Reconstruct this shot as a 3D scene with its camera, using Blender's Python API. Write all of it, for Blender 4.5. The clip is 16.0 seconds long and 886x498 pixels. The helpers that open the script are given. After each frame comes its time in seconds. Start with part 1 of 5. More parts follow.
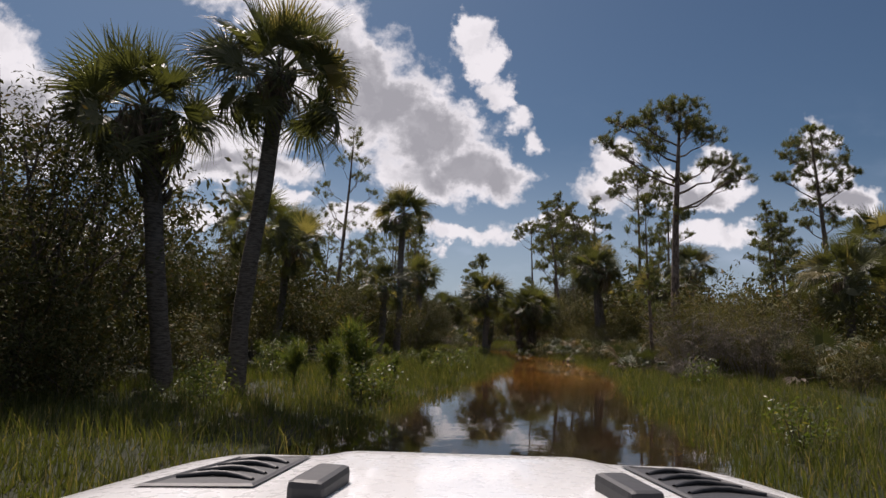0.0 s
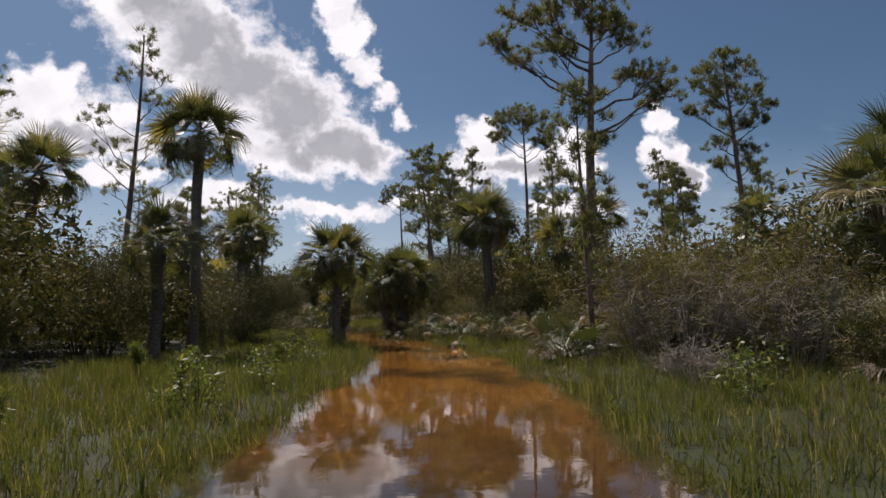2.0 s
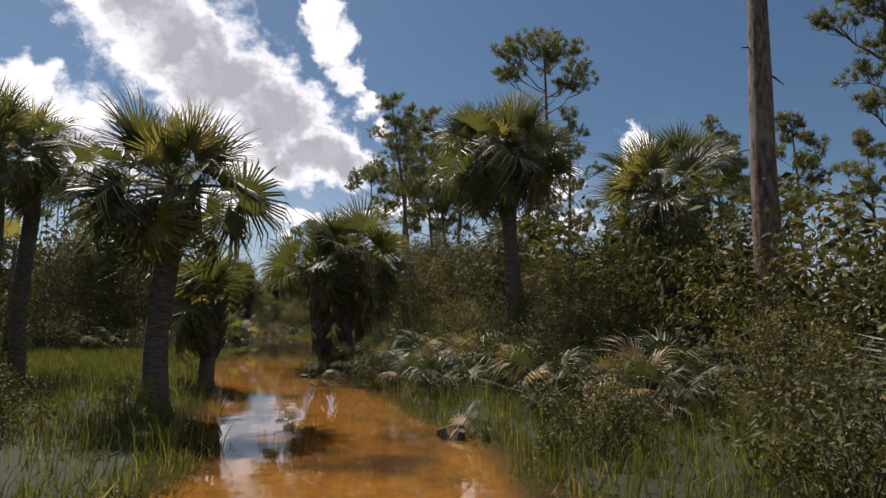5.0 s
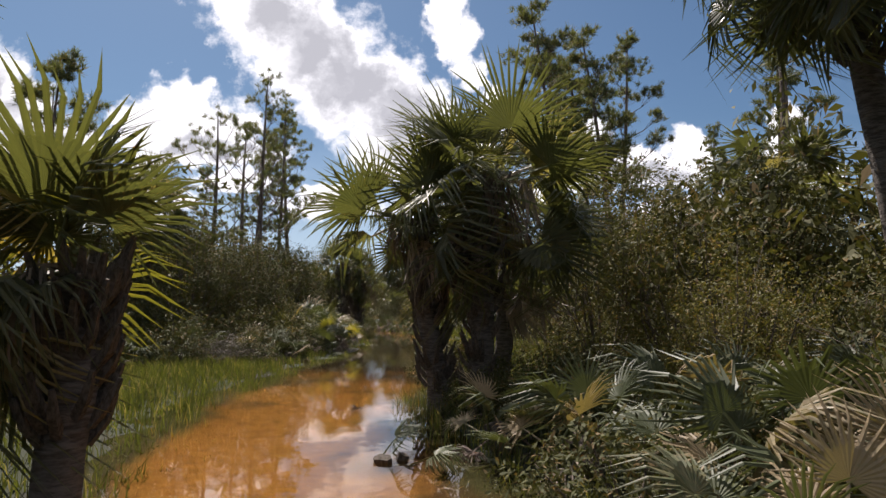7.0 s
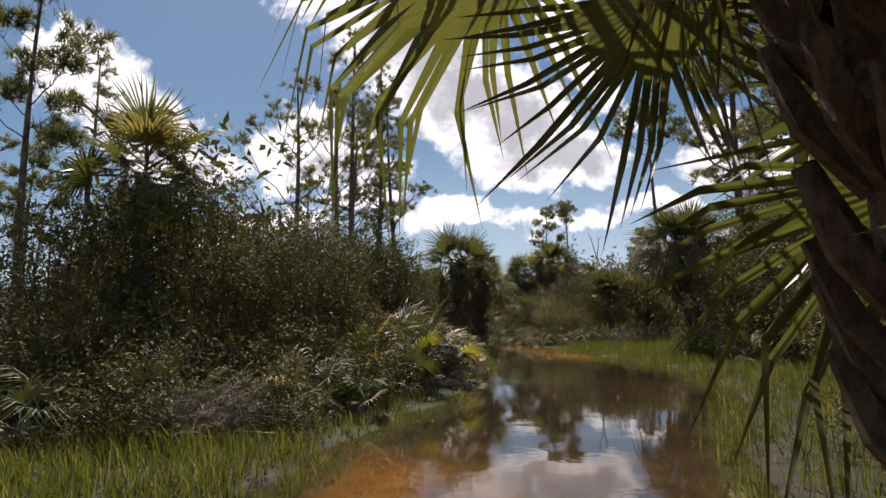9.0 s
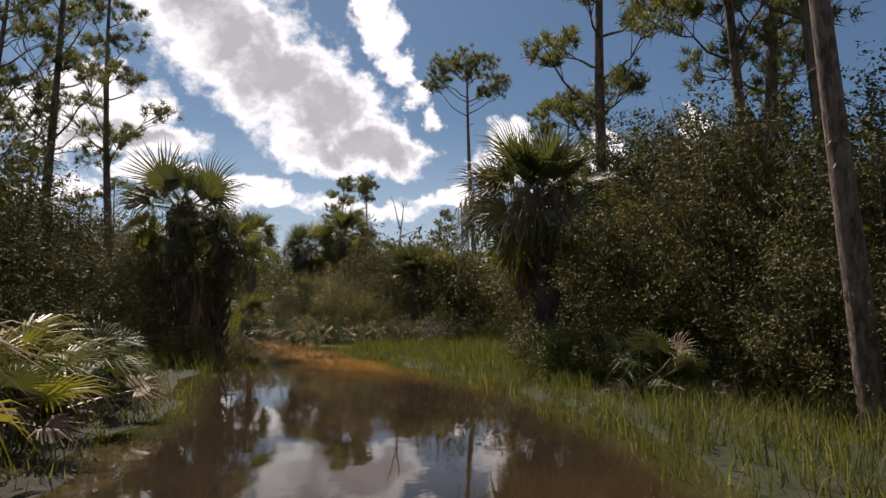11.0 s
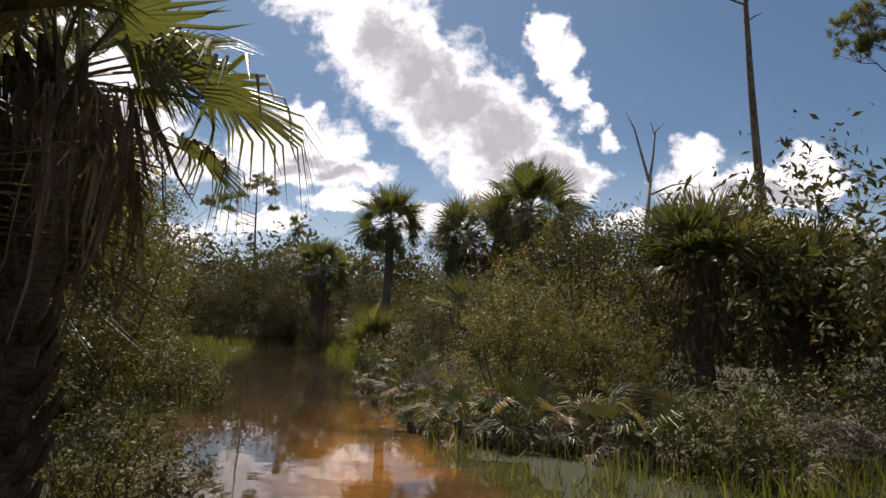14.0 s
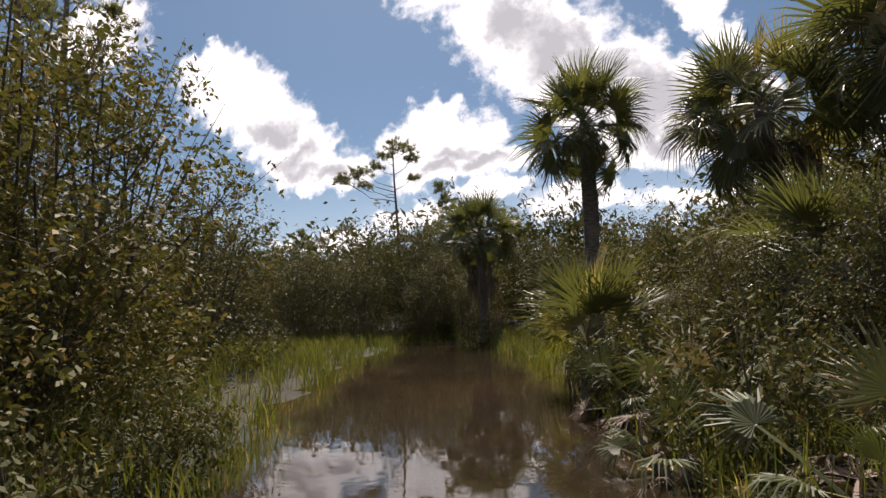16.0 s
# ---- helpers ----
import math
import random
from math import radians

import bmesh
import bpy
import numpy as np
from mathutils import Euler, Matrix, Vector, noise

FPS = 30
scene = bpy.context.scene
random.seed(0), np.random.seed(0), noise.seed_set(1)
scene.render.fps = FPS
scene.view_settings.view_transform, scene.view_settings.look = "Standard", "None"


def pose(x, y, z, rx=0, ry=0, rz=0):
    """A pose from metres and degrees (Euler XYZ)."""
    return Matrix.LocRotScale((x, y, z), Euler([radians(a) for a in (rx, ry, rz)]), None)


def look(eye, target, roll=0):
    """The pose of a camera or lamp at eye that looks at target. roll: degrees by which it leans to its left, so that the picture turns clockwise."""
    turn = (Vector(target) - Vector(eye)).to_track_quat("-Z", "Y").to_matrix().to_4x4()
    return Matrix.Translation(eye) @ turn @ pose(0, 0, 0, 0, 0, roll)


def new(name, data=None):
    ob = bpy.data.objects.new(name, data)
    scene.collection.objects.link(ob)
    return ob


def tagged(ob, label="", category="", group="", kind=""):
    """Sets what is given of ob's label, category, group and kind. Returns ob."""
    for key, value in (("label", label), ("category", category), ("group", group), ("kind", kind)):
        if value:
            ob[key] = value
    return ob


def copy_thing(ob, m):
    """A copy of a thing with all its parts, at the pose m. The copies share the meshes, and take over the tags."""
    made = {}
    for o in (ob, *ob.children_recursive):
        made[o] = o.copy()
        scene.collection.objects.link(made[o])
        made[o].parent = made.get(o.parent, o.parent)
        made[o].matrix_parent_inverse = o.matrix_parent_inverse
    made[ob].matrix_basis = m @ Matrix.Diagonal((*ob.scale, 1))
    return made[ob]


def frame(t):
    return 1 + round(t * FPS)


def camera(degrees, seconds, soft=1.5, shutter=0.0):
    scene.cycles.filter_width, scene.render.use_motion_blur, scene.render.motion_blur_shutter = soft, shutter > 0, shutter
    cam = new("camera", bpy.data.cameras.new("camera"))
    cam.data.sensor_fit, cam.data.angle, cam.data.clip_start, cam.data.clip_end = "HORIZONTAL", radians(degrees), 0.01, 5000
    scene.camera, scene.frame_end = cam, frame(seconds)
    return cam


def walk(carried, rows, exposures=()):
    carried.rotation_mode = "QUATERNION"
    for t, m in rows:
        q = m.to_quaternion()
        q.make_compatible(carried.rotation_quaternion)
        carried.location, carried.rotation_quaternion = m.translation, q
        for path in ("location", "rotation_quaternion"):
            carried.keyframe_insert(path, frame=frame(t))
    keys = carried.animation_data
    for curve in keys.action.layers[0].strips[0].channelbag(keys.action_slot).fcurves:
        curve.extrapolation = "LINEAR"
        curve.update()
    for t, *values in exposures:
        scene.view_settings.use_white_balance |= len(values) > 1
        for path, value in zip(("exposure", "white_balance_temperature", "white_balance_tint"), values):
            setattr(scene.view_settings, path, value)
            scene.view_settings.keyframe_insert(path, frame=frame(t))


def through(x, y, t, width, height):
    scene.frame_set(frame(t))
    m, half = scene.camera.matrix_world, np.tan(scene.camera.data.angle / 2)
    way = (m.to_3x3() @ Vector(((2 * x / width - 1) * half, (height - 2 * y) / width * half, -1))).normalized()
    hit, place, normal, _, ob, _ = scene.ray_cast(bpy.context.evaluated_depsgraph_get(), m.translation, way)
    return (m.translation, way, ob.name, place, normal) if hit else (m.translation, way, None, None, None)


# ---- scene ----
cam = camera(71.0, 16.0)
PATH = [
    (0, (0.938, -0.298, 1.505), (0.925, 1.685, 1.762), 1.7),
    (0.5, (1.135, 2.449, 1.539), (1.226, 4.435, 1.762), 0.9),
    (1, (1.541, 5.321, 1.562), (1.74, 7.299, 1.778), 0.3),
    (1.5, (1.991, 8.075, 1.561), (2.304, 10.039, 1.768), -0.2),
    (2, (2.495, 10.625, 1.487), (2.897, 12.575, 1.672), -1.1),
    (2.5, (2.986, 13.089, 1.425), (3.423, 15.033, 1.607), -0.9),
    (3, (3.437, 15.481, 1.431), (3.883, 17.419, 1.645), -0.5),
    (3.5, (3.839, 17.764, 1.472), (4.281, 19.702, 1.695), -0.4),
    (3.7, (4.049, 18.71, 1.473), (4.493, 20.645, 1.715), -0.2),
    (5.8, (6.031, 29.178, 1.475), (6.506, 31.109, 1.686), 0.7),
    (6, (6.178, 30.148, 1.478), (6.622, 32.087, 1.691), 0.7),
    (6.5, (6.301, 32.526, 1.496), (6.59, 34.494, 1.708), 0.7),
    (7, (6.12, 34.919, 1.492), (6.187, 36.908, 1.690), 0.4),
    (7.5, (5.80, 37.167, 1.545), (5.679, 39.155, 1.730), 0.0),
    (8, (5.476, 39.063, 1.55), (5.198, 41.032, 1.765), -0.7),
    (8.2, (5.366, 39.837, 1.55), (5.023, 41.794, 1.777), -1.0),
    (10.3, (5.431, 49.986, 1.525), (5.415, 51.976, 1.725), 0.3),
    (10.5, (5.538, 51.008, 1.51), (5.62, 52.997, 1.703), 0.4),
    (11, (5.972, 53.351, 1.472), (6.286, 55.318, 1.658), 0.6),
    (11.5, (6.42, 55.507, 1.454), (6.886, 57.443, 1.635), 0.4),
    (12, (6.75, 58.035, 1.42), (7.147, 59.987, 1.597), 0.5),
    (12.5, (6.82, 60.85, 1.455), (7.059, 62.828, 1.635), 1.2),
    (13, (6.607, 63.644, 1.507), (6.664, 65.632, 1.716), 1.5),
    (13.5, (6.118, 66.308, 1.516), (6.0, 68.291, 1.751), 2.5),
    (14, (5.675, 68.83, 1.569), (5.429, 70.798, 1.82), 2.4),
    (14.5, (5.132, 71.349, 1.558), (4.769, 73.299, 1.812), 0.9),
    (15, (4.309, 73.962, 1.524), (3.824, 75.89, 1.742), -0.3),
    (15.5, (3.443, 76.227, 1.465), (2.837, 78.122, 1.673), -1.5),
    (16, (2.403, 78.60, 1.431), (1.681, 80.454, 1.631), -2.3),
]
walk(cam, [(t, look(eye, target, roll)) for t, eye, target, roll in PATH], [(0.0, 0.14, 6650, 21), (1.0, 0.36, 6650, 21), (4.0, 0.40, 6550, 19), (6.0, 0.72, 6550, 19), (8.2, 0.84, 6600, 19), (10.3, 0.58, 6800, 20), (12.5, 0.72, 6800, 20), (14.0, 0.70, 6800, 20), (16.0, 0.84, 6900, 21)])

# ---- world: sky with fair-weather clouds ----
SUN_AZ, SUN_EL = -24.0, 56.0        # degrees: from +y towards +x, above the horizon


class Net:
    """Short hand for building node trees."""

    def __init__(self, tree):
        self.t = tree
        tree.nodes.clear()

    def n(self, kind, **props):
        nd = self.t.nodes.new(kind)
        for k, v in props.items():
            if k == "ins":
                for s, val in v.items():
                    if hasattr(val, "is_linked"):
                        self.t.links.new(val, nd.inputs[s])
                    else:
                        nd.inputs[s].default_value = val
            else:
                setattr(nd, k, v)
        return nd

    def m(self, op, a, b=0.0, clamp=False):
        nd = self.n("ShaderNodeMath", operation=op, ins={0: a, 1: b})
        nd.use_clamp = clamp
        return nd.outputs[0]

    def v(self, op, a, b=(0, 0, 0)):
        return self.n("ShaderNodeVectorMath", operation=op, ins={0: a, 1: b}).outputs[0]

    def noise(self, vec, scale, detail=3.0, rough=0.55):
        return self.n("ShaderNodeTexNoise", ins={"Vector": vec, "Scale": scale, "Detail": detail, "Roughness": rough})

    def ramp(self, fac, stops):
        nd = self.n("ShaderNodeValToRGB", ins={"Fac": fac})
        el = nd.color_ramp.elements
        while len(el) < len(stops):
            el.new(0.5)
        for e, (p, c) in zip(el, stops):
            e.position, e.color = p, (*c, 1.0)
        return nd.outputs[0]

    def mix(self, fac, a, b, blend="MIX"):
        nd = self.n("ShaderNodeMix", data_type="RGBA", blend_type=blend)
        for s, val in ((0, fac), (6, a), (7, b)):
            if hasattr(val, "is_linked"):
                self.t.links.new(val, nd.inputs[s])
            else:
                nd.inputs[s].default_value = (*val, 1.0) if isinstance(val, tuple) and len(val) == 3 else val
        return nd.outputs[2]

    def smooth(self, val, lo, hi, a=0.0, b=1.0):
        nd = self.n("ShaderNodeMapRange", interpolation_type="SMOOTHSTEP", ins={0: val, 1: lo, 2: hi, 3: a, 4: b})
        return nd.outputs[0]


# clouds on a plane one unit ahead: centre across, centre up, half width, half height, thickness
GREAT = [(-0.320, 0.640, 0.160, 0.120), (-0.255, 0.510, 0.105, 0.085), (-0.190, 0.432, 0.110, 0.090), (-0.110, 0.375, 0.105, 0.090), (-0.040, 0.312, 0.100, 0.082),
         (0.035, 0.262, 0.075, 0.048), (-0.045, 0.245, 0.085, 0.036), (0.080, 0.250, 0.048, 0.034)]
TOWER = [(0.034, 0.488, 0.034, 0.036), (0.052, 0.448, 0.032, 0.036, 0.95), (0.078, 0.400, 0.028, 0.038, 0.78), (0.108, 0.352, 0.032, 0.036, 0.62), (0.142, 0.318, 0.032, 0.030, 0.48)]
NEXT = [(-0.395, 0.338, 0.066, 0.048), (-0.450, 0.305, 0.074, 0.044), (-0.345, 0.288, 0.080, 0.050), (-0.285, 0.248, 0.066, 0.028), (-0.385, 0.246, 0.090, 0.028), (-0.300, 0.200, 0.066, 0.018)]
WEST = [(-0.885, 0.512, 0.098, 0.058), (-0.825, 0.452, 0.118, 0.068), (-0.745, 0.382, 0.100, 0.066), (-0.675, 0.312, 0.096, 0.056), (-0.605, 0.262, 0.078, 0.038), (-1.230, 0.670, 0.150, 0.085)]
EAST = [(0.275, 0.288, 0.038, 0.042), (0.262, 0.242, 0.058, 0.034), (0.345, 0.236, 0.080, 0.030), (0.448, 0.258, 0.048, 0.036), (0.415, 0.225, 0.085, 0.024), (0.618, 0.272, 0.046, 0.046), (0.655, 0.236, 0.052, 0.030)]
LOW = [(-0.150, 0.170, 0.110, 0.026, 0.8), (0.020, 0.150, 0.120, 0.022, 0.8), (0.180, 0.172, 0.095, 0.022, 0.8), (-0.450, 0.172, 0.100, 0.030, 0.8), (-0.620, 0.140, 0.140, 0.026, 0.8), (0.430, 0.160, 0.110, 0.024, 0.8), (0.600, 0.345, 0.040, 0.028, 0.8)]
CLOUDS = GREAT + TOWER + NEXT + WEST + EAST + LOW
# the thick, unlit parts
SHADES = [(-0.050, 0.335, 0.115, 0.080), (-0.120, 0.405, 0.095, 0.085), (0.025, 0.265, 0.085, 0.042), (-0.225, 0.505, 0.060, 0.055), (-0.760, 0.345, 0.130, 0.052), (-0.660, 0.275, 0.090, 0.030), (-0.365, 0.258, 0.110, 0.026),
          (0.330, 0.222, 0.110, 0.022), (0.640, 0.240, 0.050, 0.026)]


def build_world():
    w = bpy.data.worlds.new("world")
    scene.world = w
    w.use_nodes = True
    g = Net(w.node_tree)
    co = g.n("ShaderNodeTexCoord").outputs["Generated"]
    x, y, z = g.n("ShaderNodeSeparateXYZ", ins={0: co}).outputs
    ay = g.m("MAXIMUM", g.m("ABSOLUTE", y), 0.02)
    uv = g.n("ShaderNodeCombineXYZ", ins={0: g.m("DIVIDE", x, ay), 1: g.m("DIVIDE", z, ay)}).outputs[0]
    # billow: warp at two scales
    w1 = g.noise(uv, 7.0, 5.0, 0.62).outputs["Color"]
    w2 = g.noise(uv, 26.0, 4.0, 0.6).outputs["Color"]
    p = g.v("ADD", uv, g.v("MULTIPLY", g.v("SUBTRACT", w1, (0.5, 0.5, 0.5)), (0.13, 0.12, 0.0)))
    p = g.v("ADD", p, g.v("MULTIPLY", g.v("SUBTRACT", w2, (0.5, 0.5, 0.5)), (0.05, 0.045, 0.0)))

    def union(blobs):
        got = None
        for cx, cy, rx, ry, *thin in blobs:
            q = g.v("MULTIPLY", g.v("SUBTRACT", p, (cx, cy, 0)), (1 / rx, 1 / ry, 0))
            ln = g.n("ShaderNodeVectorMath", operation="LENGTH", ins={0: q}).outputs["Value"]
            f = g.m("SUBTRACT", thin[0] if thin else 1.0, ln)
            got = f if got is None else g.n("ShaderNodeMath", operation="SMOOTH_MAX", ins={0: got, 1: f, 2: 0.3}).outputs[0]
        return got

    field, shade = union(CLOUDS), union(SHADES)
    fine = g.noise(uv, 30.0, 7.0, 0.62).outputs["Fac"]
    puff = g.n("ShaderNodeTexVoronoi", feature="SMOOTH_F1", ins={"Vector": p, "Scale": 30.0, "Smoothness": 0.6}).outputs["Distance"]
    dens = g.m("ADD", field, g.m("ADD", g.m("MULTIPLY", g.m("SUBTRACT", fine, 0.45), 0.95), g.m("MULTIPLY", g.m("SUBTRACT", 0.46, puff), 0.34)))
    wisp = g.noise(g.v("MULTIPLY", uv, (3.0, 7.0, 1.0)), 1.6, 4.0, 0.6).outputs["Fac"]
    alpha = g.smooth(dens, -0.20, 0.30)
    lump = g.noise(g.v("ADD", p, (0.013, -0.02, 0.0)), 15.0, 5.0, 0.6).outputs["Fac"]
    # thin rims glow in the sun behind them, thick bodies stay grey
    body = g.m("MULTIPLY", g.smooth(shade, -0.55, 0.45), g.smooth(dens, 0.10, 0.75))
    grey = g.m("ADD", body, g.m("MULTIPLY", g.m("SUBTRACT", lump, 0.5), 0.9))
    grey = g.m("ADD", grey, g.m("MULTIPLY", g.m("SUBTRACT", puff, 0.40), 0.35))
    tone = g.ramp(grey, [(0.0, (0.74, 0.76, 0.77)), (0.28, (0.62, 0.64, 0.655)), (0.62, (0.43, 0.45, 0.47)), (1.0, (0.315, 0.33, 0.352))])
    sky = g.n("ShaderNodeTexSky", sky_type="NISHITA", sun_disc=False, sun_elevation=radians(SUN_EL), sun_rotation=radians(SUN_AZ),
              air_density=1.0, dust_density=0.9, ozone_density=1.8)
    skyc = g.v("SCALE", sky.outputs[0])
    skyc.node.inputs["Scale"].default_value = 0.039
    haze = g.m("MULTIPLY", g.smooth(wisp, 0.5, 0.85), g.smooth(g.m("DIVIDE", z, ay), 0.0, 0.45, 0.5, 0.0))
    base = g.mix(haze, g.mix(1.0, skyc, (0.77, 1.0, 1.07), "MULTIPLY"), (0.52, 0.63, 0.78))
    base = g.mix(g.smooth(g.m("DIVIDE", z, ay), 0.02, 0.34, 0.45, 0.0), base, (0.44, 0.53, 0.64))
    col = g.mix(alpha, base, tone)
    # scattered clouds added overhead, out of view, to brighten the fill light
    za = g.m("MAXIMUM", z, 0.1)
    top = g.n("ShaderNodeCombineXYZ", ins={0: g.m("DIVIDE", x, za), 1: g.m("DIVIDE", y, za)}).outputs[0]
    high = g.noise(top, 1.7, 6.0, 0.6).outputs["Fac"]
    over = g.m("MULTIPLY", g.smooth(high, 0.46, 0.58), g.smooth(z, 0.56, 0.74))
    col = g.mix(over, col, g.ramp(high, [(0.46, (0.95, 0.95, 0.96)), (0.75, (0.62, 0.63, 0.66))]))
    bg = g.n("ShaderNodeBackground", ins={"Color": col, "Strength": 1.0})
    out = g.n("ShaderNodeOutputWorld")
    g.t.links.new(bg.outputs[0], out.inputs[0])


build_world()
sun_data = bpy.data.lights.new("sun", "SUN")
sun_data.energy, sun_data.angle, sun_data.color = 4.6, radians(0.55), (1.0, 0.95, 0.87)
sun = new("sun", sun_data)
az, el = radians(SUN_AZ), radians(SUN_EL)
sun_way = Vector((math.sin(az) * math.cos(el), math.cos(az) * math.cos(el), math.sin(el)))
sun.matrix_world = look(tuple(sun_way * 200), (0, 0, 0))

# ---- materials ----


def material(name):
    mt = bpy.data.materials.new(name)
    mt.use_nodes = True
    return mt, Net(mt.node_tree)


def finish(g, shader, bump=None, disp=None):
    out = g.n("ShaderNodeOutputMaterial")
    g.t.links.new(shader, out.inputs[0])


def leaf_material(name, lo, hi, dry, dry_amount=0.1, rough=0.42, through=0.42, per="object", yellow=1.05, spec=0.4):
    """Leaf: colour varies from leaf to leaf, some light passes through."""
    mt, g = material(name)
    if per == "object":
        r = g.n("ShaderNodeObjectInfo").outputs["Random"]
    else:
        r = g.n("ShaderNodeNewGeometry").outputs["Random Per Island"]
    pos = g.n("ShaderNodeNewGeometry").outputs["Position"]
    big = g.noise(pos, 0.9, 3.0).outputs["Fac"]
    small = g.noise(pos, 23.0, 2.0).outputs["Fac"]
    f = g.m("ADD", g.m("MULTIPLY", r, 0.55), g.m("MULTIPLY", big, 0.5))
    c = g.mix(g.m("SUBTRACT", f, 0.05, True), lo, hi)
    c = g.mix(g.smooth(g.m("ADD", r, g.m("MULTIPLY", small, 0.15)), 1.0 - dry_amount, 1.02 - dry_amount * 0.4), c, dry)
    c = g.mix(g.smooth(small, 0.55, 0.8, 0.0, 0.35), c, (hi[0] * 1.3, hi[1] * 1.2, hi[2]))
    ps = g.n("ShaderNodeBsdfPrincipled", ins={"Base Color": c, "Roughness": rough, "Specular IOR Level": spec})
    tc = g.mix(1.0, c, (1.25 * yellow, 1.32, 0.55), "MULTIPLY")
    tr = g.n("ShaderNodeBsdfTranslucent", ins={"Color": tc})
    mx = g.n("ShaderNodeMixShader", ins={0: through, 1: ps.outputs[0], 2: tr.outputs[0]})
    finish(g, mx.outputs[0])
    return mt


def bark_material(name, a, b, scale=(9, 9, 2.2), bump=0.6, pale=None):
    mt, g = material(name)
    pos = g.n("ShaderNodeTexCoord").outputs["Object"]
    st = g.v("MULTIPLY", pos, scale)
    n1 = g.noise(st, 2.2, 5.0, 0.65).outputs["Fac"]
    n2 = g.noise(pos, 0.7, 3.0).outputs["Fac"]
    c = g.mix(g.smooth(n1, 0.33, 0.66), a, b)
    if pale:
        c = g.mix(g.smooth(n2, 0.52, 0.7, 0.0, 0.6), c, pale)
    bp = g.n("ShaderNodeBump", ins={"Strength": bump, "Distance": 0.03, "Height": n1})
    ps = g.n("ShaderNodeBsdfPrincipled", ins={"Base Color": c, "Roughness": 0.9, "Specular IOR Level": 0.15, "Normal": bp.outputs[0]})
    finish(g, ps.outputs[0])
    return mt


M_FROND = leaf_material("palm_leaf", (0.055, 0.062, 0.030), (0.124, 0.128, 0.058), (0.24, 0.20, 0.10), 0.07, 0.42, 0.38, spec=0.45)
M_FROND_Y = leaf_material("palm_leaf_yellowing", (0.11, 0.115, 0.024), (0.22, 0.195, 0.042), (0.30, 0.22, 0.07), 0.10, 0.40, 0.36)
M_DEAD = leaf_material("dead_palm_leaf", (0.080, 0.052, 0.038), (0.190, 0.138, 0.104), (0.27, 0.21, 0.16), 0.14, 0.65, 0.12, yellow=0.85)
M_PALMETTO = leaf_material("palmetto_leaf", (0.050, 0.062, 0.030), (0.108, 0.120, 0.056), (0.24, 0.18, 0.10), 0.16, 0.50, 0.20, spec=0.28)
M_PETIOLE = leaf_material("leaf_stalk", (0.10, 0.12, 0.04), (0.17, 0.17, 0.07), (0.20, 0.15, 0.08), 0.15, 0.5, 0.1)
M_NEEDLE = leaf_material("pine_needles", (0.074, 0.084, 0.042), (0.150, 0.162, 0.070), (0.16, 0.11, 0.05), 0.08, 0.55, 0.40, "island")
M_SHRUB = leaf_material("shrub_leaf", (0.044, 0.049, 0.022), (0.106, 0.107, 0.044), (0.15, 0.105, 0.05), 0.08, 0.62, 0.16, "island", spec=0.08)
M_MYRTLE = leaf_material("myrtle_leaf", (0.070, 0.072, 0.028), (0.150, 0.140, 0.054), (0.20, 0.14, 0.06), 0.12, 0.60, 0.20, "island", spec=0.10)
M_OLIVE = leaf_material("olive_leaf", (0.080, 0.080, 0.025), (0.156, 0.146, 0.046), (0.23, 0.16, 0.06), 0.15, 0.55, 0.28, "island", spec=0.15)
M_BRIGHT = leaf_material("bright_leaf", (0.062, 0.084, 0.024), (0.120, 0.152, 0.042), (0.22, 0.19, 0.06), 0.06, 0.45, 0.45, "island")
M_GRASS = leaf_material("marsh_grass", (0.052, 0.064, 0.018), (0.120, 0.132, 0.036), (0.22, 0.18, 0.09), 0.12, 0.55, 0.42, "island")
M_SEDGE = leaf_material("brown_sedge", (0.20, 0.12, 0.035), (0.30, 0.20, 0.060), (0.34, 0.27, 0.12), 0.15, 0.55, 0.4, "island", 1.0)
M_TWIG = bark_material("grey_twig", (0.13, 0.11, 0.09), (0.27, 0.24, 0.21), (20, 20, 8), 0.3)
M_STEM = bark_material("brown_stem", (0.055, 0.045, 0.034), (0.13, 0.11, 0.09), (20, 20, 8), 0.3)
M_PINEBARK = bark_material("pine_bark", (0.060, 0.045, 0.036), (0.20, 0.155, 0.125), (6, 6, 1.8), 0.9, (0.26, 0.22, 0.19))
M_PALMBARK = bark_material("palm_bark", (0.065, 0.055, 0.046), (0.17, 0.15, 0.13), (3, 3, 14), 0.8, (0.22, 0.21, 0.19))
M_SNAG = bark_material("weathered_deadwood", (0.16, 0.13, 0.11), (0.36, 0.33, 0.30), (14, 14, 2), 0.4)


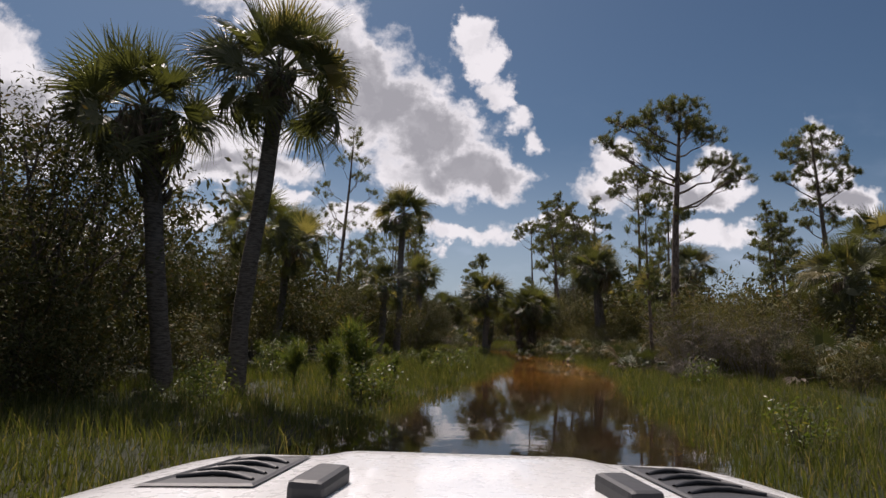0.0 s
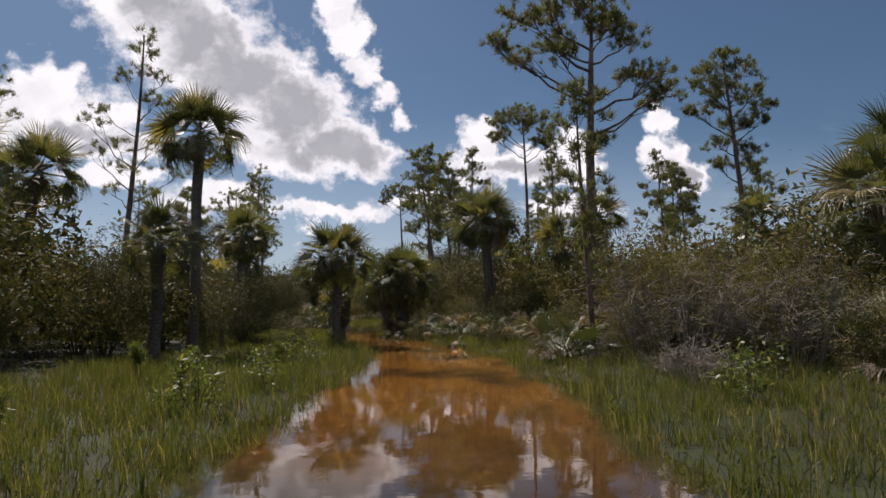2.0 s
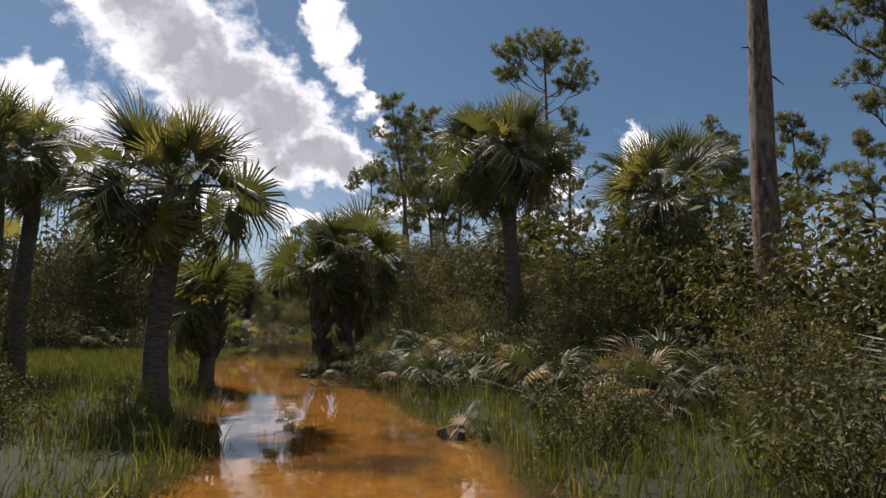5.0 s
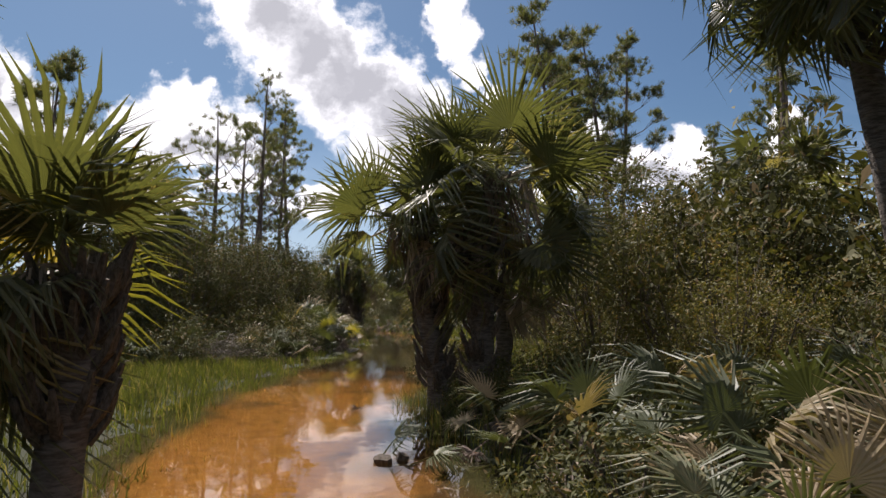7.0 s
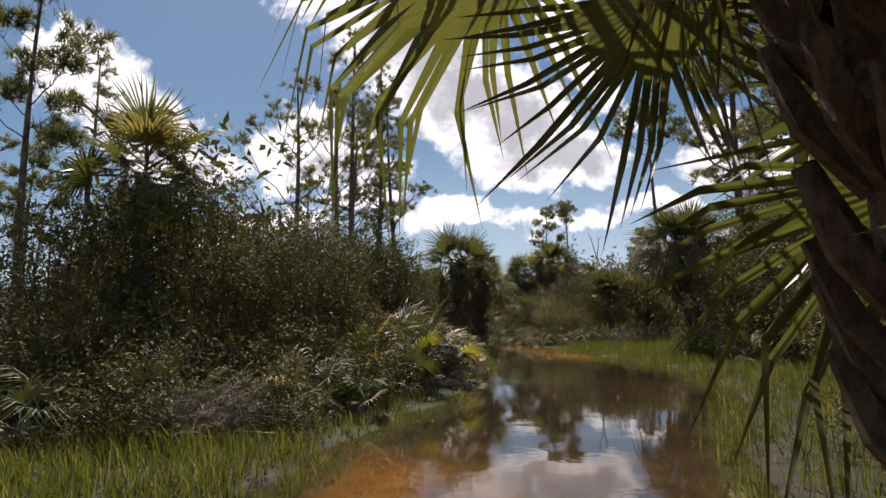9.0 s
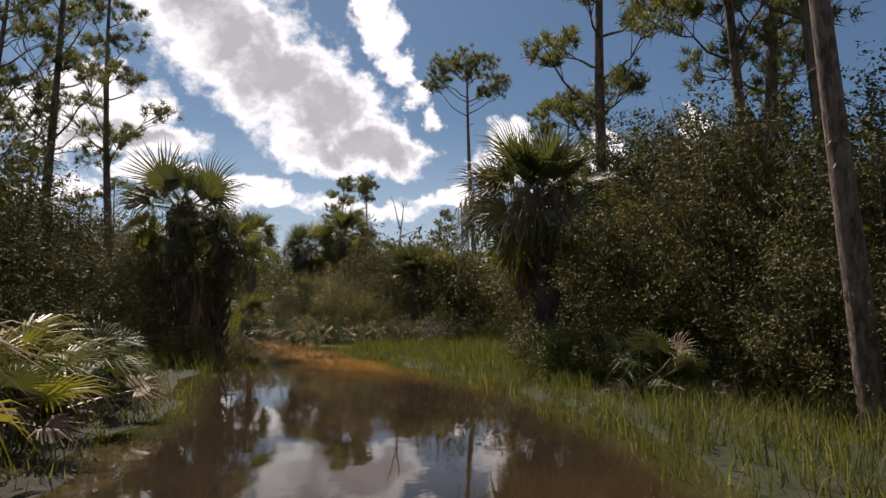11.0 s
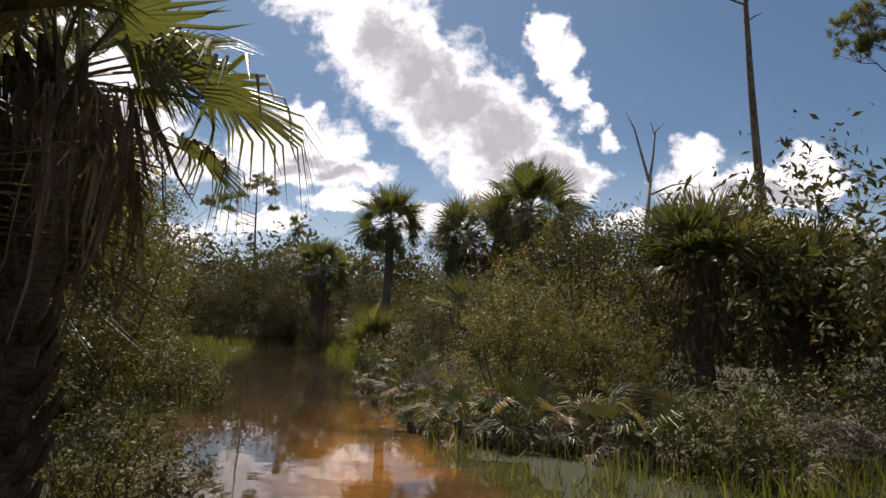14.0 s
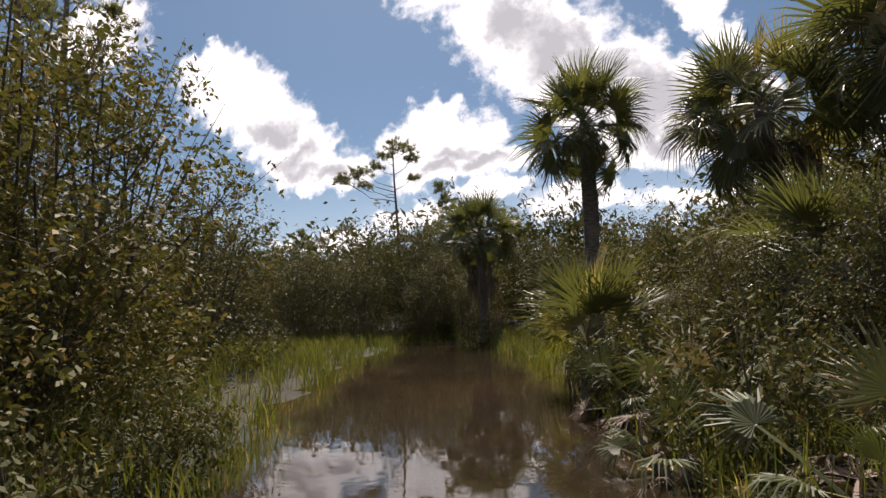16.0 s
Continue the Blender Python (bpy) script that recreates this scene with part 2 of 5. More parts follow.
def ground_material():
    mt, g = material("swamp_soil")
    pos = g.n("ShaderNodeNewGeometry").outputs["Position"]
    z = g.n("ShaderNodeSeparateXYZ", ins={0: pos}).outputs[2]
    n1 = g.noise(pos, 0.35, 4.0).outputs["Fac"]
    n2 = g.noise(pos, 6.0, 5.0, 0.65).outputs["Fac"]
    n3 = g.noise(pos, 40.0, 3.0).outputs["Fac"]
    y = g.n("ShaderNodeSeparateXYZ", ins={0: pos}).outputs[1]
    sand = g.mix(g.smooth(n2, 0.3, 0.7), (0.100, 0.048, 0.0085), (0.165, 0.086, 0.0155))
    dark_bed = g.mix(g.smooth(n2, 0.3, 0.7), (0.0028, 0.0017, 0.0010), (0.0080, 0.0046, 0.0024))
    # along the trail, clean sand alternates with bed darkened for deep water and reflections
    reach = g.m("ADD", y, g.m("MULTIPLY", g.m("SUBTRACT", n1, 0.5), 9.0))
    bare = g.m("ADD", g.m("MULTIPLY", g.smooth(reach, 12.0, 24.0), g.smooth(reach, 46.0, 52.0, 1.0, 0.0)), g.m("MULTIPLY", g.smooth(reach, 65.0, 69.5), g.smooth(reach, 76.0, 83.0, 1.0, 0.0)), True)
    # beyond y 58 the left side's dark reflections are put into the bed's colour
    x = g.n("ShaderNodeSeparateXYZ", ins={0: pos}).outputs[0]
    sand_side = g.m("ADD", g.m("SUBTRACT", x, g.m("ADD", 6.3, g.m("MULTIPLY", g.m("MAXIMUM", g.m("SUBTRACT", y, 66.0), 0.0), -0.27))), g.m("MULTIPLY", g.m("SUBTRACT", n1, 0.5), 3.0))
    bare = g.m("MULTIPLY", bare, g.m("MAXIMUM", g.smooth(y, 58.0, 54.0), g.smooth(sand_side, -0.9, 0.3, 0.12, 1.0)))
    sand = g.mix(bare, dark_bed, sand)
    sand = g.mix(g.smooth(n1, 0.47, 0.62, 0.0, 0.85), sand, (0.014, 0.008, 0.004))
    mud = g.mix(g.smooth(n2, 0.35, 0.65), (0.012, 0.010, 0.006), (0.034, 0.029, 0.015))
    mud = g.mix(g.smooth(n1, 0.40, 0.55), mud, (0.020, 0.025, 0.009))
    dz = g.m("ADD", z, g.m("MULTIPLY", g.m("SUBTRACT", n2, 0.5), 0.12))
    c = g.mix(g.smooth(dz, -0.17, -0.07), sand, mud)
    c = g.mix(g.smooth(n3, 0.55, 0.75, 0.0, 0.35), c, (1.7, 1.6, 1.5), "MULTIPLY")
    bp = g.n("ShaderNodeBump", ins={"Strength": 0.5, "Distance": 0.05, "Height": g.m("ADD", n2, g.m("MULTIPLY", n3, 0.4))})
    ps = g.n("ShaderNodeBsdfPrincipled", ins={"Base Color": c, "Roughness": 0.85, "Specular IOR Level": 0.2, "Normal": bp.outputs[0]})
    finish(g, ps.outputs[0])
    return mt


def water_material():
    mt, g = material("tannin_water")
    pos = g.n("ShaderNodeNewGeometry").outputs["Position"]
    n1 = g.noise(g.v("MULTIPLY", pos, (1.0, 1.0, 1.0)), 1.3, 3.0, 0.5).outputs["Fac"]
    n2 = g.noise(pos, 7.0, 2.0).outputs["Fac"]
    bp = g.n("ShaderNodeBump", ins={"Strength": 0.06, "Distance": 0.05, "Height": g.m("ADD", n1, g.m("MULTIPLY", n2, 0.15))})
    ps = g.n("ShaderNodeBsdfPrincipled", ins={"Base Color": (0.80, 0.61, 0.32, 1), "Roughness": 0.02, "IOR": 1.33, "Transmission Weight": 1.0,
                                              "Normal": bp.outputs[0]})
    finish(g, ps.outputs[0])
    return mt


def plain(name, col, rough, metal=0.0, coat=0.0, bump=0.0):
    mt, g = material(name)
    pos = g.n("ShaderNodeTexCoord").outputs["Object"]
    n = g.noise(pos, 35.0, 4.0).outputs["Fac"]
    n2 = g.noise(pos, 3.0, 4.0).outputs["Fac"]
    c = g.mix(g.smooth(n2, 0.35, 0.75, 0.0, 0.25), col, tuple(v * 0.8 for v in col))
    ins = {"Base Color": c, "Roughness": g.m("ADD", rough, g.m("MULTIPLY", n, 0.12)), "Metallic": metal, "Coat Weight": coat}
    if bump:
        ins["Normal"] = g.n("ShaderNodeBump", ins={"Strength": bump, "Distance": 0.004, "Height": n}).outputs[0]
    ps = g.n("ShaderNodeBsdfPrincipled", ins=ins)
    finish(g, ps.outputs[0])
    return mt


M_GROUND, M_WATER = ground_material(), water_material()
M_PAINT = plain("white_car_paint", (0.80, 0.80, 0.79), 0.22, 0.0, 0.6)
M_PLASTIC = plain("black_plastic", (0.030, 0.031, 0.034), 0.5, 0.0, 0.0, 0.3)
M_RUBBER = plain("tyre_rubber", (0.022, 0.022, 0.022), 0.8, 0.0, 0.0, 0.3)
M_STEEL = plain("grey_wheel_alloy", (0.35, 0.35, 0.36), 0.35, 0.8)
M_LAMP = plain("lamp_glass", (0.75, 0.77, 0.80), 0.08, 0.0, 0.5)

# ---- helpers for building ----


def thing(name, label, category, group="", at=(0, 0, 0)):
    ob = new(name)
    ob.empty_display_size = 0.2
    ob.location = at
    return tagged(ob, label, category, group)


def mesh_of(name, verts, faces, mats, index=None, smooth=False):
    me = bpy.data.meshes.new(name)
    me.from_pydata([tuple(v) for v in verts], [], [tuple(f) for f in faces])
    for mt in mats:
        me.materials.append(mt)
    if index is not None:
        me.polygons.foreach_set("material_index", np.asarray(index, dtype=np.int32))
    if smooth:
        me.polygons.foreach_set("use_smooth", [True] * len(me.polygons))
    me.update()
    return me


def mesh_np(name, verts, tris, mats, quads=False):
    """A mesh from arrays: n x 3 corners and m x 3 (or 4) indices."""
    me = bpy.data.meshes.new(name)
    k = tris.shape[1]
    me.vertices.add(len(verts))
    me.vertices.foreach_set("co", np.ascontiguousarray(verts, dtype=np.float32).ravel())
    me.loops.add(tris.size)
    me.loops.foreach_set("vertex_index", np.ascontiguousarray(tris, dtype=np.int32).ravel())
    me.polygons.add(len(tris))
    me.polygons.foreach_set("loop_start", np.arange(0, tris.size, k, dtype=np.int32))
    for mt in mats:
        me.materials.append(mt)
    me.update(calc_edges=True)
    return me


def child(name, me, parent, label="", m=None):
    ob = new(name, me)
    ob.parent = parent
    if m is not None:
        ob.matrix_basis = m
    if label:
        tagged(ob, label)
    return ob


def part(name, bm, mt, parent, label=""):
    me = bpy.data.meshes.new(name)
    bm.to_mesh(me)
    bm.free()
    me.materials.append(mt)
    return child(name, me, parent, label)


def tube(points, radii, sides=7, wobble=0.0, rng=None):
    """A tapered tube along points, closed at its end."""
    vs, fs = [], []
    n = len(points)
    pts = [Vector(p) for p in points]
    side = None
    for i, p in enumerate(pts):
        d = (pts[min(i + 1, n - 1)] - pts[max(i - 1, 0)]).normalized()
        if side is None:
            side = d.orthogonal().normalized()
        side = (side - d * side.dot(d)).normalized()
        up = d.cross(side)
        for k in range(sides):
            a = 2 * math.pi * k / sides
            r = radii[i] * (1 + (rng.uniform(-wobble, wobble) if wobble else 0))
            vs.append(p + (side * math.cos(a) + up * math.sin(a)) * r)
    for i in range(n - 1):
        for k in range(sides):
            a, b = i * sides + k, i * sides + (k + 1) % sides
            fs.append((a, b, b + sides, a + sides))
    fs.append(tuple(range((n - 1) * sides, n * sides)))
    return vs, fs


class Heap:
    """Gathers tubes into one mesh."""

    def __init__(self):
        self.v, self.f = [], []

    def add(self, vf):
        o = len(self.v)
        self.v += vf[0]
        self.f += [tuple(i + o for i in f) for f in vf[1]]


# ---- the trail, the ground and the water ----
TRAIL = [(0.8, -40), (0.9, -8), (1.0, 0), (2.1, 9), (3.0, 14), (4.6, 21.5), (5.9, 28.5), (6.1, 33), (5.5, 38), (4.2, 45), (5.2, 51), (6.1, 55),
         (6.6, 60), (6.0, 66), (5.0, 70), (3.8, 75), (1.9, 79.5), (0.1, 84.5), (-2.2, 90), (-4.6, 96), (-7.5, 103)]
TR = np.array(TRAIL, dtype=float)


def trail_gap(x, y):
    """Distance from the trail's middle line; arrays."""
    x, y = np.asarray(x, float), np.asarray(y, float)
    best = np.full(x.shape, 1e9)
    for (ax, ay), (bx, by) in zip(TR[:-1], TR[1:]):
        dx, dy = bx - ax, by - ay
        u = np.clip(((x - ax) * dx + (y - ay) * dy) / (dx * dx + dy * dy), 0, 1)
        best = np.minimum(best, np.hypot(x - ax - u * dx, y - ay - u * dy))
    return best


def trail_x(y):
    return np.interp(y, TR[:, 1], TR[:, 0])


def half_width(y):
    """Half the width of the open water, along the trail."""
    return np.interp(y, [-40, 5, 14, 22, 30, 38, 46, 54, 60, 66, 72, 80, 88, 95, 103], [2.2, 2.2, 2.1, 1.9, 1.5, 1.4, 1.4, 2.0, 2.5, 2.1, 1.6, 1.7, 2.0, 2.2, 1.5])


def lumps(x, y):
    return (0.5 * np.sin(0.83 * x + 1.3 * np.sin(0.31 * y)) * np.sin(0.67 * y + 0.9 * np.sin(0.43 * x)) + 0.3 * np.sin(2.1 * x + 0.7 * y) * np.sin(1.7 * y - 0.6 * x)
            + 0.2 * np.sin(4.3 * x - 1.1 * y) * np.sin(3.9 * y + 1.3 * x))


def ground_z(x, y):
    x, y = np.asarray(x, float), np.asarray(y, float)
    e = trail_gap(x, y) - half_width(y) + 0.35 * lumps(x * 1.3, y * 1.3)
    s = np.clip((e + 0.5) / 1.3, 0, 1)
    s = s * s * (3 - 2 * s)
    far = np.clip((e - 4.0) / 10.0, 0, 1)
    return -0.24 + s * 0.285 + 0.07 * lumps(x, y) * s + 0.14 * far


def build_ground():
    near = np.arange(-34, 48.1, 0.8)
    xs = np.concatenate([[-900, -500, -260, -140, -80, -50], near, [62, 90, 150, 270, 500, 900]])
    near = np.arange(-24, 132.1, 0.8)
    ys = np.concatenate([[-900, -500, -260, -140, -80, -45], near, [150, 180, 240, 400, 700, 1200]])
    gx, gy = np.meshgrid(xs, ys)
    gz = ground_z(gx, gy)
    v = np.stack([gx, gy, gz], -1).reshape(-1, 3)
    nx, ny = len(xs), len(ys)
    i = (np.arange(ny - 1)[:, None] * nx + np.arange(nx - 1)[None, :]).ravel()
    q = np.stack([i, i + 1, i + nx + 1, i + nx], -1)
    me = mesh_np("ground", v, q, [M_GROUND])
    me.polygons.foreach_set("use_smooth", [True] * len(me.polygons))
    tagged(new("ground", me), "brown sandy mud with wet dark soil under marsh grass", "ground", kind="structure")
    xs, ys = np.array([-45.0, 55.0]), np.array([-40.0, 140.0])
    v = np.array([(a, b, 0.0) for b in ys for a in xs])
    me = mesh_np("water", v, np.array([[0, 1, 3, 2]]), [M_WATER])
    w = new("water", me)
    w.visible_shadow = False
    tagged(w, "still tea-brown water flooding the trail, mirroring sky", "water", kind="structure")


build_ground()

# ---- palms ----


def frond_mesh(name, seed, petiole, blade, segs, spread, droop, fold, tip, width, mat, fine=True, crumple=0.0, nod=0.0):
    """A fan leaf: a stalk along +y, then many folded fingers from its end; hangs towards -z."""
    rng = random.Random(seed)
    vs, fs, mi = [], [], []
    n = 5
    pts, sag = [], 0.10 * petiole
    for i in range(n):
        u = i / (n - 1)
        pts.append((0.0, petiole * u, 0.03 - sag * u * u))
    tv, tf = tube(pts, [0.024 - 0.012 * i / (n - 1) for i in range(n)], 3)
    vs += tv
    fs += tf
    mi += [1] * len(tf)
    hub = Vector(pts[-1])
    fs.pop()
    mi.pop()
    ring = len(vs) - 3
    vs.append(hub + Vector((0, 0.01, 0)))
    heart = len(vs) - 1
    for k in range(3):
        fs.append((ring + k, ring + (k + 1) % 3, heart))
        mi.append(1)
    step = 2 * spread / segs

    def spot(a, r, ln, td, side=0.0, lift=0.0):
        u = r / ln
        d, s = Vector((math.sin(a), math.cos(a), 0)), Vector((math.cos(a), -math.sin(a), 0))
        z = fold * abs(math.sin(a)) * r * (1 - 0.5 * u) - droop * r * r - td * max(0, u - 0.45) ** 2 * ln * 3.6
        out = r * (1 - 0.34 * td * max(0, u - 0.45) * 2)
        o = d * out + s * side + Vector((0, 0, z + lift))
        return hub + Vector((o.x, o.y * math.cos(nod) + o.z * math.sin(nod), o.z * math.cos(nod) - o.y * math.sin(nod)))

    def reach(a):
        return blade * (0.72 + 0.28 * math.cos(a * 0.75))

    edge = []
    for k in range(segs + 1):
        a = -spread + step * k
        vs.append(spot(a, (0.33 + rng.uniform(-0.05, 0.05)) * reach(a), reach(a), tip, 0, rng.uniform(-crumple, crumple) * 0.12))
        edge.append(len(vs) - 1)
    for k in range(segs):
        a = -spread + step * (k + 0.5)
        ln = reach(a) * rng.uniform(0.88, 1.08)
        td = tip * rng.uniform(0.5, 1.6)
        bend = (rng.uniform(-0.10, 0.10) + rng.uniform(-crumple, crumple)) * ln
        w = 0.34 * step * ln * 0.5 * width
        lift = rng.uniform(-crumple, crumple) * 0.3
        o = len(vs)
        if fine:
            vs += [spot(a, 0.36 * ln, ln, td, 0, 0.5 * w), spot(a, 0.70 * ln, ln, td, bend * 0.4 - w * 0.75, lift * 0.5), spot(a, 0.70 * ln, ln, td, bend * 0.4, lift * 0.5 + 0.4 * w),
                   spot(a, 0.70 * ln, ln, td, bend * 0.4 + w * 0.75, lift * 0.5), spot(a, ln, ln, td, bend, lift)]
            for f in ((heart, edge[k], o), (heart, o, edge[k + 1]), (edge[k], o + 1, o + 2, o), (o, o + 2, o + 3, edge[k + 1]), (o + 1, o + 4, o + 2), (o + 2, o + 4, o + 3)):
                fs.append(f)
                mi.append(0)
        else:
            vs.append(spot(a, ln, ln, td, bend, lift))
            for f in ((heart, edge[k], edge[k + 1]), (edge[k], o, edge[k + 1])):
                fs.append(f)
                mi.append(0)
    return mesh_of(name, vs, fs, [mat, M_PETIOLE if mat is not M_DEAD else M_DEAD], mi)


FAN = [frond_mesh("frond", 10 + i, (0.72, 0.85, 0.95, 0.9)[i], 1.02, 36, 2.05, (0.02, 0.05, 0.12, 0.24)[i], (0.55, 0.48, 0.42, 0.40)[i], (0.06, 0.16, 0.36, 0.62)[i], 0.95, M_FROND, True, 0.04, (0.0, 0.05, 0.18, 0.42)[i]) for i in range(4)]
FAN_SHORT = [frond_mesh("frond", 15 + i, 0.42, 1.05, 32, 2.1, (0.10, 0.22)[i], (0.40, 0.34)[i], (0.22, 0.5)[i], 0.95, M_FROND, True, 0.03, (0.05, 0.4)[i]) for i in range(2)]
FAN_SHORT_Y = [frond_mesh("frond", 21, 0.42, 1.05, 34, 2.1, 0.14, 0.34, 0.3, 0.95, M_FROND_Y, True, 0.03, 0.25)]
FAN_Y = [frond_mesh("frond", 20, 1.05, 0.9, 34, 2.2, 0.22, 0.3, 0.5, 1.0, M_FROND_Y, True, 0.02, 0.6)]
FAN_DEAD = [frond_mesh("frond", 30 + i, 1.0, 0.95, 28, 1.2 - 0.35 * i, 0.25, 0.9, 0.25, 1.3, M_DEAD, True, 0.25) for i in range(2)]


def hanging_mesh(name, seed, reach, drop, strips):
    """A dead fan leaf: the stalk arches out along +y, its dry strips hang straight down."""
    rng = random.Random(seed)
    vs, fs = [], []

    def arch(u):
        return Vector((0.0, reach * math.sin(min(1.25, u) * 1.25) / 0.95, 0.16 * reach * math.sin(math.pi * min(1.0, u) * 0.9) - 0.55 * reach * max(0.0, u - 0.55) ** 1.6))

    tv, tf = tube([arch(i / 6) for i in range(7)], [0.022 - 0.0022 * i for i in range(7)], 4)
    vs += tv
    fs += tf
    for k in range(strips):
        u = rng.uniform(0.45, 1.15)
        side = rng.choice((-1, 1))
        a = arch(u)
        fan = Vector((side * rng.uniform(0.02, 0.26) * (0.5 + reach * 0.5), rng.uniform(-0.05, 0.12), rng.uniform(-0.10, 0.02)))
        ln = drop * rng.uniform(0.45, 1.0)
        w = rng.uniform(0.008, 0.020) * (0.7 if reach > 1 else 1.0)
        tw = rng.uniform(0, 3.14)
        sway = Vector((rng.gauss(0, 0.06), rng.gauss(0, 0.06), 0))
        o = len(vs)
        rows = [a, a + fan, a + fan + Vector((0, 0, -0.35 * ln)) + sway * 0.6, a + fan + Vector((0, 0, -0.70 * ln)) + sway * 1.2 + Vector((rng.gauss(0, 0.03), rng.gauss(0, 0.03), 0)), a + fan + Vector((0, 0, -ln)) + sway * 2]
        for i, p in enumerate(rows):
            t = tw + 0.5 * i
            d = Vector((math.cos(t), math.sin(t), 0)) * w * (0.5, 1.0, 1.1, 0.8, 0.15)[i]
            vs += [p - d, p + d]
        for i in range(4):
            fs.append((o + 2 * i, o + 2 * i + 1, o + 2 * i + 3, o + 2 * i + 2))
    return mesh_of(name, vs, fs, [M_DEAD])


HANG = [hanging_mesh("frond", 60 + i, (0.34, 0.52, 0.42)[i], (0.85, 1.05, 0.75)[i], 30) for i in range(3)]
HANG_LONG = [hanging_mesh("frond", 70 + i, (1.25, 0.95)[i], (1.30, 1.4)[i], 50) for i in range(2)]
FAN_LOW = [frond_mesh("frond", 40 + i, 1.0, 0.98, 26, 2.05, 0.12 + 0.12 * i, 0.48, 0.3 + 0.3 * i, 1.05, M_FROND, False, 0.0, 0.08 + 0.4 * i) for i in range(2)]
FAN_LOW_DEAD = [frond_mesh("frond", 45, 1.0, 0.95, 18, 1.0, 0.25, 0.8, 0.2, 1.3, M_DEAD, False, 0.2)]
FAN_SAW = [frond_mesh("frond", 50 + i, 0.75, 0.62, 22, 2.0, 0.10 + 0.12 * i, 0.28, 0.12 + 0.25 * i, 0.85, M_PALMETTO) for i in range(3)]
FAN_SAW_Y = [frond_mesh("frond", 58 + i, 0.75, 0.66, 22, 2.0, 0.08 + 0.1 * i, 0.28, 0.15 + 0.2 * i, 0.85, M_FROND_Y) for i in range(2)]
FAN_SAW_DEAD = [frond_mesh("frond", 56, 0.6, 0.6, 20, 1.6, 0.3, 0.4, 0.4, 0.9, M_DEAD, True, 0.2)]


def clear_of_trail(x, y, z, m):
    """Whether a leaf leaves the driven line free."""
    for p in ((0, 1.0, 0), (0, 2.0, -0.3), (0.8, 1.4, -0.2), (-0.8, 1.4, -0.2)):
        q = m @ Vector(p)
        if q.z + z < 2.3 and float(trail_gap(x + q.x, y + q.y)) < 0.95:
            return False
    return True


